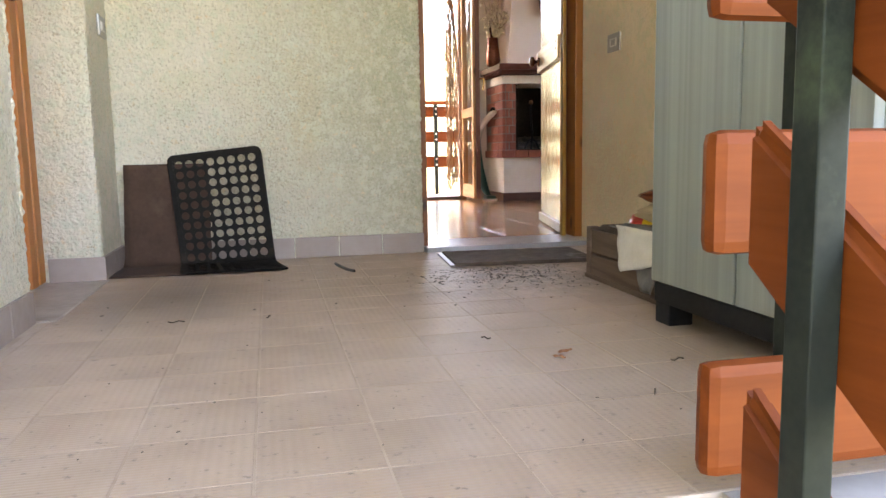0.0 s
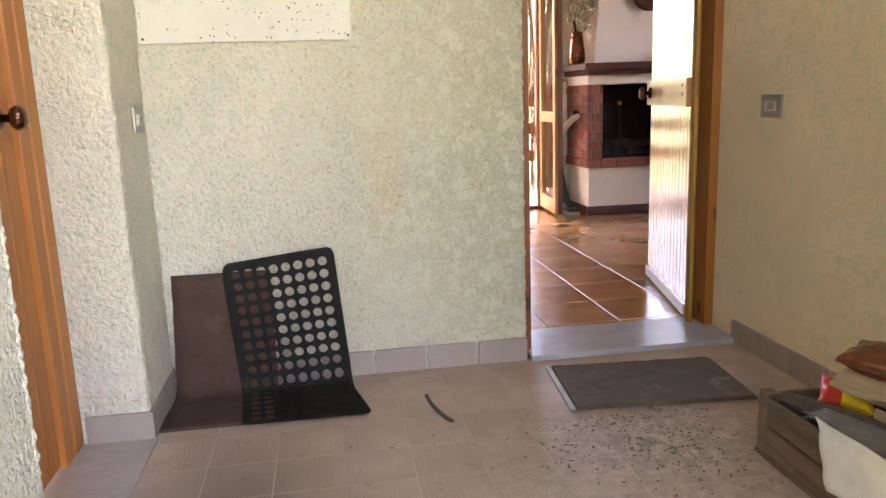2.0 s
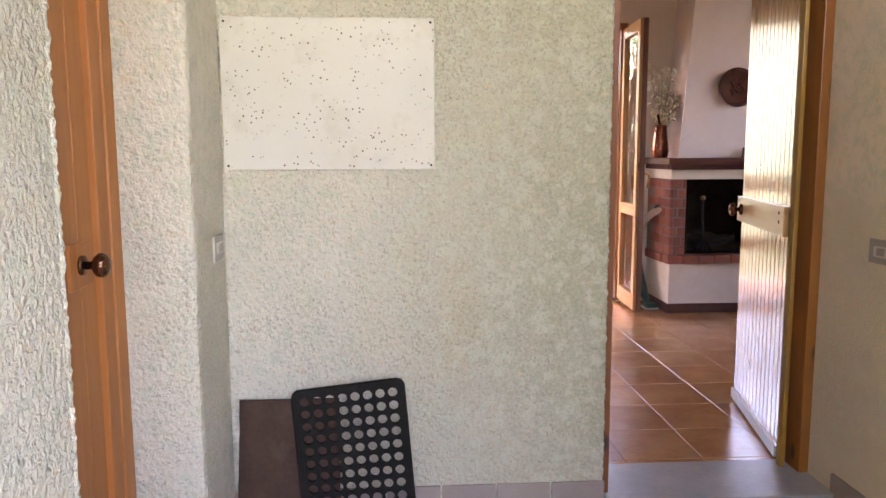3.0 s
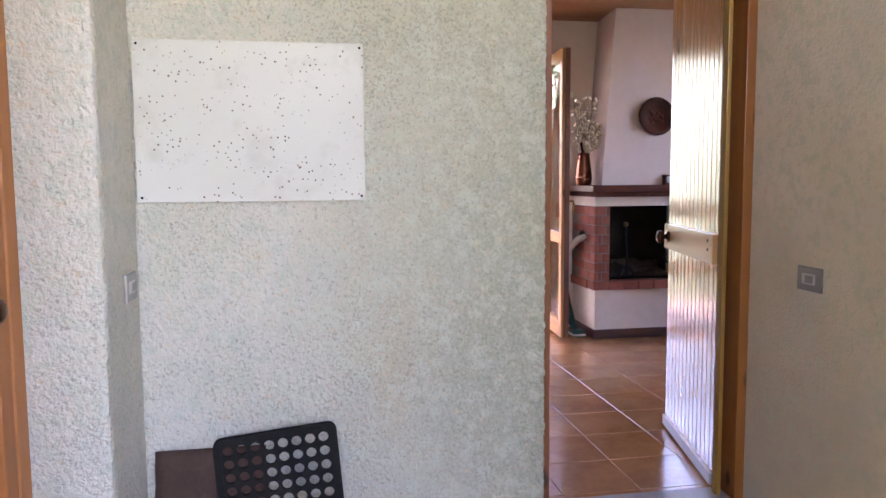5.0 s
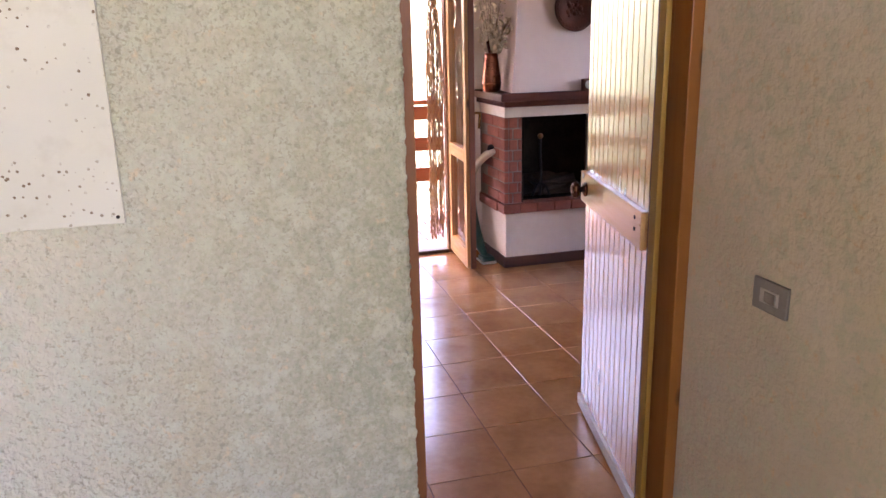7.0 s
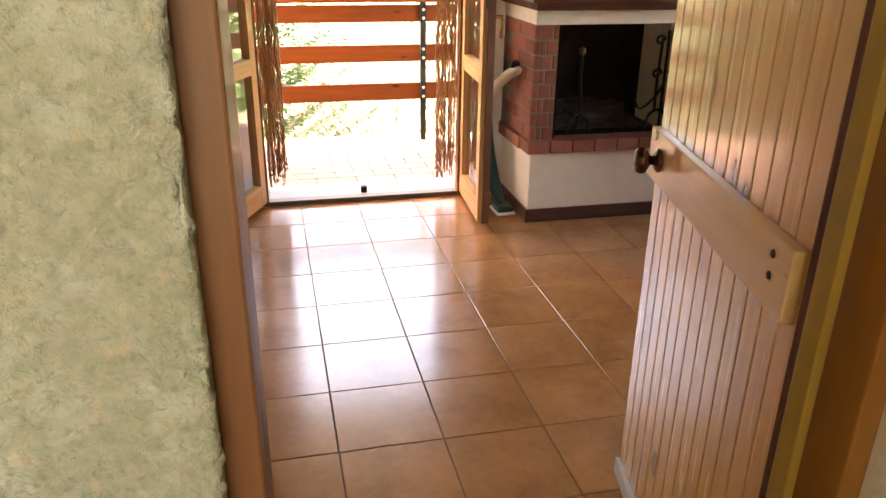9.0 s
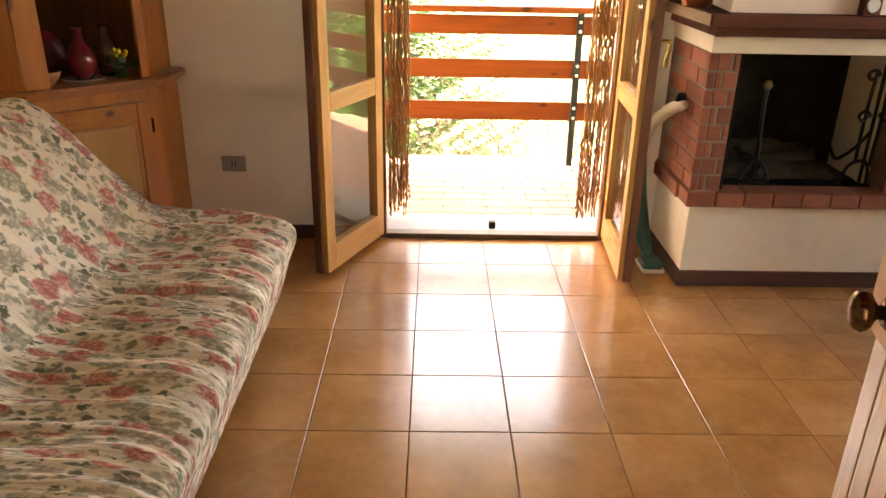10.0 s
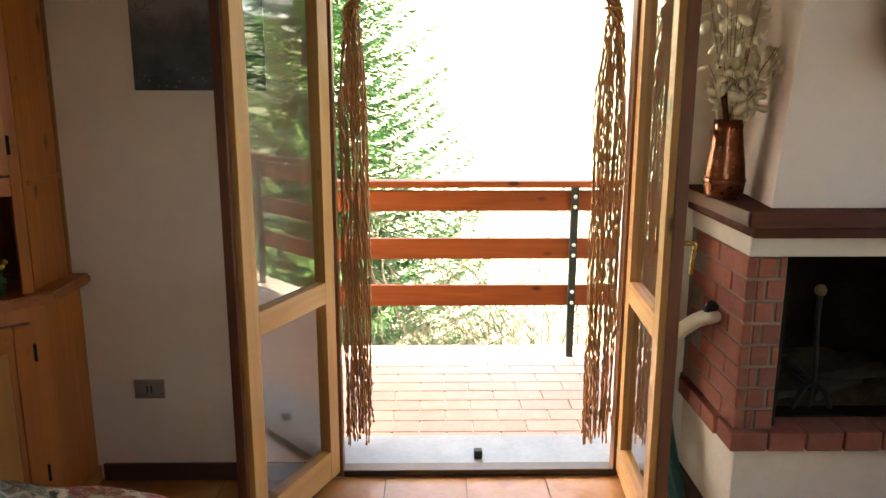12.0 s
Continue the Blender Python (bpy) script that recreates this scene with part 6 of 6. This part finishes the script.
def build_doormat():
    m = Matrix.Translation((1.105, 3.225, LAND)) @ pose(0, 0, 0, 0, 0, -5)
    d = thing("doormat", "worn flat brown coir doormat before the entrance", "doormat", m=m)
    bm = bmesh.new()
    bmesh.ops.create_grid(bm, x_segments=60, y_segments=36, size=0.5)
    for v in bm.verts:
        v.co = Vector((v.co.x * 0.57, v.co.y * 0.36, 0.016 + 0.003 * noise.noise((v.co.x * 14, v.co.y * 14, 2))))
    ex = bmesh.ops.extrude_edge_only(bm, edges=[e for e in bm.edges if e.is_boundary])
    for v in [e for e in ex["geom"] if isinstance(e, bmesh.types.BMVert)]:
        v.co.z = 0.001
    part("coir_face", bm, M["coir"], d)
    part("edging", bm_box(-0.305, -0.286, -0.19, 0.19, 0.001, 0.010, bevel=0.002), M["alu_dark"], d, "worn metal edging")
    for x in (0.287,):
        part("edging", bm_box(x, x + 0.012, -0.18, 0.18, 0.001, 0.010, bevel=0.002), M["coir"], d)


M["alu_dark"] = plain("worn_edging", (0.30, 0.28, 0.26), 0.4, 0.5)
build_doormat()

# dirt, leaves and twigs on the landing
def litter():
    rnd = random.Random(21)
    single("bent_stick", tube(bmesh.new(), spline([(0.365, 3.30, LAND + 0.004), (0.372, 3.22, LAND + 0.006), (0.395, 3.13, LAND + 0.004), (0.415, 3.08, LAND + 0.004)], 6), 0.006, 7), M["dark_switch"], "short bent black stick on the floor", "stick", smooth=True)
    for x, y, r in ((0.73, 1.78, 0.022), (0.70, 1.74, 0.016)):
        bm = bmesh.new()
        bmesh.ops.create_grid(bm, x_segments=6, y_segments=4, size=1)
        for v in bm.verts:
            k = 1 - 0.8 * abs(v.co.x) ** 2
            v.co = Vector((v.co.x * r, v.co.y * r * 0.5 * k, 0.004 + 0.010 * abs(noise.noise((v.co.x * 2 + x * 9, v.co.y * 2, 1)))))
        bmesh.ops.transform(bm, matrix=Matrix.Translation((x, y, LAND)) @ pose(0, 0, 0, 0, 0, rnd.uniform(0, 180)), verts=bm.verts)
        single("dry_leaf", bm, M["dry_leaf"], "curled dry orange-brown leaf on the floor", "leaf", "dry leaves")
    for x, y, a in ((0.93, 1.66, 20), (0.10, 2.35, 75), (0.60, 1.95, 120), (-0.14, 2.36, 10), (0.78, 1.48, 60)):
        L = rnd.uniform(0.012, 0.024)
        pts = [Vector((x + t * L * math.cos(radians(a)), y + t * L * math.sin(radians(a)), LAND + 0.003 + 0.002 * math.sin(t * 5))) for t in (-1, -0.4, 0.3, 1)]
        single("twig", tube(bmesh.new(), pts, 0.0017, 5), M["bark"], "small broken twig on the floor", "twig", "twigs")
    bm = bmesh.new()
    for k in range(740):
        if k < 620:
            x, y = rnd.gauss(0.98, 0.20), rnd.gauss(2.84, 0.14)
        else:
            x, y = rnd.uniform(-0.4, 1.3), rnd.uniform(1.3, 3.4)
        if not (-0.44 < x < 1.2 and 1.15 < y < 3.04):
            continue
        r = rnd.uniform(0.0012, 0.004) * (0.6 if y < 2.3 else 1.0)
        bmesh.ops.create_icosphere(bm, subdivisions=1, radius=r, matrix=Matrix.Translation((x, y, LAND + r * 0.35)) @ pose(0, 0, 0, 0, 0, rnd.uniform(0, 180)) @ Matrix.Diagonal((rnd.uniform(0.8, 2.2), 1, 0.5, 1)))
    single("floor_dirt", bm, M["dirt"], "scattered crumbs of dark soil on the landing floor", "dirt", kind="stuff")


M["dry_leaf"] = plain("dry_leaf", (0.30, 0.13, 0.05), 0.7)
M["dirt"] = surface("soil_crumbs", (0.09, 0.075, 0.06), (0.16, 0.14, 0.12), 40, 0.95)
litter()


# ---- outdoors: spruce and bare shrubs ----
def build_spruce(x0, y0, base, height, radius, seed, name_label):
    rnd = random.Random(seed)
    t = thing("spruce_tree", name_label, "tree", m=Matrix.Translation((x0, y0, base)))
    part("trunk", tube(bmesh.new(), [(0.03 * math.sin(k), 0, -0.3 + height * k / 12) for k in range(13)], [0.16 * (1 - k / 12.5) + 0.01 for k in range(13)], 10), M["bark"], t)
    verts, faces = [], []
    tw = bmesh.new()
    z = 0.3
    while z < height - 0.12:
        f = 1 - z / height
        n = 11 if f > 0.2 else 7
        ph = rnd.uniform(0, 6.28)
        for b in range(n):
            a = ph + 2 * math.pi * b / n + rnd.uniform(-0.25, 0.25)
            L = radius * (f ** 0.8) * rnd.uniform(0.70, 1.10) + 0.10
            dirv = Vector((math.cos(a), math.sin(a), 0))
            side = Vector((-dirv.y, dirv.x, 0))
            m = max(4, int(L / 0.06))
            sway = rnd.uniform(-0.12, 0.12)
            pts = []
            for k in range(m + 1):
                q = k / m
                pts.append(dirv * (L * q) + side * (sway * L * q * q) + Vector((0, 0, z + L * (-0.28 * q + 0.55 * q * q))))
            thin = pts[::max(1, m // 4)] + [pts[-1]]
            tube(tw, thin, [0.006 * f + 0.002] * len(thin), 3, False)
            for k in range(1, m + 1):
                for sgn in (-1, 1):
                    if rnd.random() < 0.12:
                        continue
                    ln = (0.07 + 0.17 * L * (1 - k / (m + 0.5))) * rnd.uniform(0.6, 1.2)
                    d = (dirv * rnd.uniform(0.5, 0.9) + side * sgn * rnd.uniform(0.35, 0.9) + Vector((0, 0, rnd.uniform(-0.55, 0.25)))).normalized()
                    p = pts[k]
                    nseg = max(2, int(ln / 0.045))
                    for q in range(nseg):
                        c = p + d * (ln * q / nseg)
                        for w in (-1, 1):
                            e = (d * 0.8 + d.cross(Vector((0, 0, 1))) * w * 0.7 + Vector((0, 0, rnd.uniform(-0.3, 0.35)))).normalized() * rnd.uniform(0.05, 0.09)
                            wd = e.cross(Vector((rnd.uniform(-1, 1), rnd.uniform(-1, 1), 1))).normalized() * 0.020
                            i = len(verts)
                            verts += [tuple(c - wd), tuple(c + wd), tuple(c + e)]
                            faces.append((i, i + 1, i + 2))
        z += 0.12 + 0.10 * f
    me = bpy.data.meshes.new("needles")
    me.from_pydata(verts, [], faces)
    me.materials.append(M["needles"])
    cr = new("crown", me)
    cr.parent = t
    tagged(part("branch", tw, M["bark"], t), kind="stuff")
    return len(faces)


NEEDLES = build_spruce(7.2, 11.3, -4.3, 9.6, 2.7, 9, "green spruce standing apart on the slope")
NEEDLES += build_spruce(-0.15, 13.2, -4.2, 8.9, 2.9, 5, "green spruce with drooping branches below the balcony")


def build_shrub(x0, y0, seed, height, spread):
    rnd = random.Random(seed)
    bm = bmesh.new()
    gz = ground_height(x0, y0)

    def grow(p, d, L, r, depth):
        pts = [p]
        dd = d.copy()
        for k in range(4):
            dd = (dd + Vector((rnd.gauss(0, 0.16), rnd.gauss(0, 0.16), rnd.gauss(0.03, 0.10)))).normalized()
            pts.append(pts[-1] + dd * (L / 4))
        tube(bm, pts, [r * (1 - 0.14 * k) for k in range(5)], 4 if depth < 2 else 3, False)
        if depth < 4:
            for k in range(3 if depth < 3 else 2):
                q = pts[rnd.randint(2, 4)]
                nd = (dd + Vector((rnd.gauss(0, 0.55), rnd.gauss(0, 0.55), rnd.gauss(0.1, 0.35)))).normalized()
                grow(q, nd, L * rnd.uniform(0.5, 0.75), r * 0.58, depth + 1)
    for k in range(7):
        a = rnd.uniform(0, 6.28)
        grow(Vector((rnd.gauss(0, 0.2), rnd.gauss(0, 0.2), gz - 0.1)) + Vector((x0, y0, 0)), Vector((spread * math.cos(a), spread * math.sin(a), 1)).normalized(), height * rnd.uniform(0.3, 0.45), 0.022, 0)
    single("bare_shrub", bm, M["twig"], "leafless twiggy shrub on the slope below the balcony", "shrub", "bare shrubs")


for i, (sx, sy, sh) in enumerate(((1.6, 11.6, 4.0), (2.7, 12.0, 4.4), (0.9, 12.2, 3.4), (3.6, 12.8, 4.6), (2.1, 13.6, 5.6), (-1.6, 11.4, 3.4), (4.6, 14.5, 6.0))):
    build_shrub(sx, sy, 30 + i, sh * 1.45, 0.5)


# ---- countable pieces of floors and brickwork ----
def lay(name, parent, me, xs, ys, z, clip=None):
    for x in xs:
        for y in ys:
            if clip is None or clip(x, y):
                piece(name, me, parent, Matrix.Translation((x, y, z)))


# room: square tiles, cut at the edges
TX, TY = 0.315, 0.319
gx0, gy0 = 0.960 - 6 * TX, 5.795 - 7 * TY
cache = {}
for i in range(18):
    for j in range(12):
        a, b = max(gx0 + i * TX, ROOM_L + 0.004), min(gx0 + (i + 1) * TX, ROOM_R - 0.004)
        c, d = max(gy0 + j * TY, WALL_A2 - 0.012), min(gy0 + (j + 1) * TY, WALL_B + 0.004)
        if b - a < 0.02 or d - c < 0.02:
            continue
        key = (round(b - a, 3), round(d - c, 3))
        if key not in cache:
            cache[key] = tile_mesh("tile", key[0] - 0.0032, key[1] - 0.0032, M["room_tile"], 0.008, 0.0016)
        piece("tile", cache[key], room_floor, Matrix.Translation(((a + b) / 2, (c + d) / 2, 0.0)))

# landing: small ribbed tiles
cache = {}
S = 0.185
gx0, gy0 = -0.475 - 2 * S, 1.10
for i in range(14):
    for j in range(14):
        a, b = max(gx0 + i * S, -0.498), min(gx0 + (i + 1) * S, 1.61)
        c, d = max(gy0 + j * S, STAIR_EDGE), min(gy0 + (j + 1) * S, WALL_A - 0.012)
        if b - a < 0.02 or d - c < 0.02:
            continue
        key = (round(b - a, 3), round(d - c, 3))
        if key not in cache:
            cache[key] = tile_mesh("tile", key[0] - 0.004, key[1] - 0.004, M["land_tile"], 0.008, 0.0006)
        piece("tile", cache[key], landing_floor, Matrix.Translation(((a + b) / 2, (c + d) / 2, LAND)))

# balcony: running bond
me = tile_mesh("tile", 0.242, 0.112, M["balc_tile"], 0.012, 0.003)
for j in range(11):
    for i in range(17):
        x = -0.9 + i * 0.248 + (0.124 if j % 2 else 0.0)
        piece("tile", me, balcony_floor, Matrix.Translation((x, WALL_B2 + 0.02 + 0.06 + j * 0.117, -0.026)))


# fireplace brickwork
def brick_mesh(w, d, h, chamfer=0.003):
    bm = bm_box(-w / 2, w / 2, -d / 2, d / 2, -h / 2, h / 2)
    bmesh.ops.bevel(bm, geom=bm.edges[:], offset=chamfer, segments=1, affect="EDGES")
    return mesh_of("brick", bm, M["brick"])


COURSES = 8
CH = (LINT0 - LEDGE1) / COURSES
BT = 0.03
depth = WALL_B - FPY - 0.002
side_full = brick_mesh(BT, 0.222, CH - 0.0075)
side_half = brick_mesh(BT, 0.105, CH - 0.0075)
for cheek, xo, sgn in ((cheek_l, FPX0 + BT / 2, 1), (cheek_r, FPX1 - BT / 2, -1)):
    for k in range(COURSES):
        z = LEDGE1 + (k + 0.5) * CH
        y = FPY + 0.002 + (0.0 if k % 2 else 0.117)
        if k % 2 == 0:
            piece("brick", side_half, cheek, Matrix.Translation((xo, FPY + 0.002 + 0.0525, z)))
        while y + 0.222 <= WALL_B + 0.05:
            if y + 0.222 <= WALL_B:
                piece("brick", side_full, cheek, Matrix.Translation((xo, y + 0.111, z)))
            else:
                piece("brick", side_half, cheek, Matrix.Translation((xo, min(y + 0.0525, WALL_B - 0.053), z)))
            y += 0.234
        x_out = FPX0 + BT if sgn > 0 else FPX1 - BT
        half = (CW - BT) / 2
        wide = cache.setdefault("wide", brick_mesh(half * 1.36 - 0.008, BT, CH - 0.0075))
        slim = cache.setdefault("slim", brick_mesh(half * 0.64 - 0.008, BT, CH - 0.0075))
        first, second, f1 = (wide, slim, 1.36) if k % 2 else (slim, wide, 0.64)
        piece("brick", first, cheek, Matrix.Translation((x_out + sgn * f1 * half / 2, FPY + BT / 2 + 0.001, z)))
        piece("brick", second, cheek, Matrix.Translation((x_out + sgn * (2 * half - (2 - f1) * half / 2), FPY + BT / 2 + 0.001, z)))

# ledge: bricks on edge round the hearth
lw = brick_mesh(0.1165, 0.12, LEDGE1 - LEDGE0 - 0.004)
n = int((FPX1 - FPX0 + 0.04) / 0.12)
hearth = [o for o in fireplace.children if o.name.startswith("hearth")][0]
for i in range(n):
    piece("brick", lw, hearth, Matrix.Translation((FPX0 - 0.018 + (i + 0.5) * (FPX1 - FPX0 + 0.036) / n, FPY + 0.035, (LEDGE0 + LEDGE1) / 2 + 0.002)))
lw2 = brick_mesh(0.12, 0.1165, LEDGE1 - LEDGE0 - 0.004)
for i in range(3):
    piece("brick", lw2, hearth, Matrix.Translation((FPX0 + 0.035, FPY + 0.16 + i * 0.12, (LEDGE0 + LEDGE1) / 2 + 0.002)))
    piece("brick", lw2, hearth, Matrix.Translation((FPX1 - 0.035, FPY + 0.16 + i * 0.12, (LEDGE0 + LEDGE1) / 2 + 0.002)))
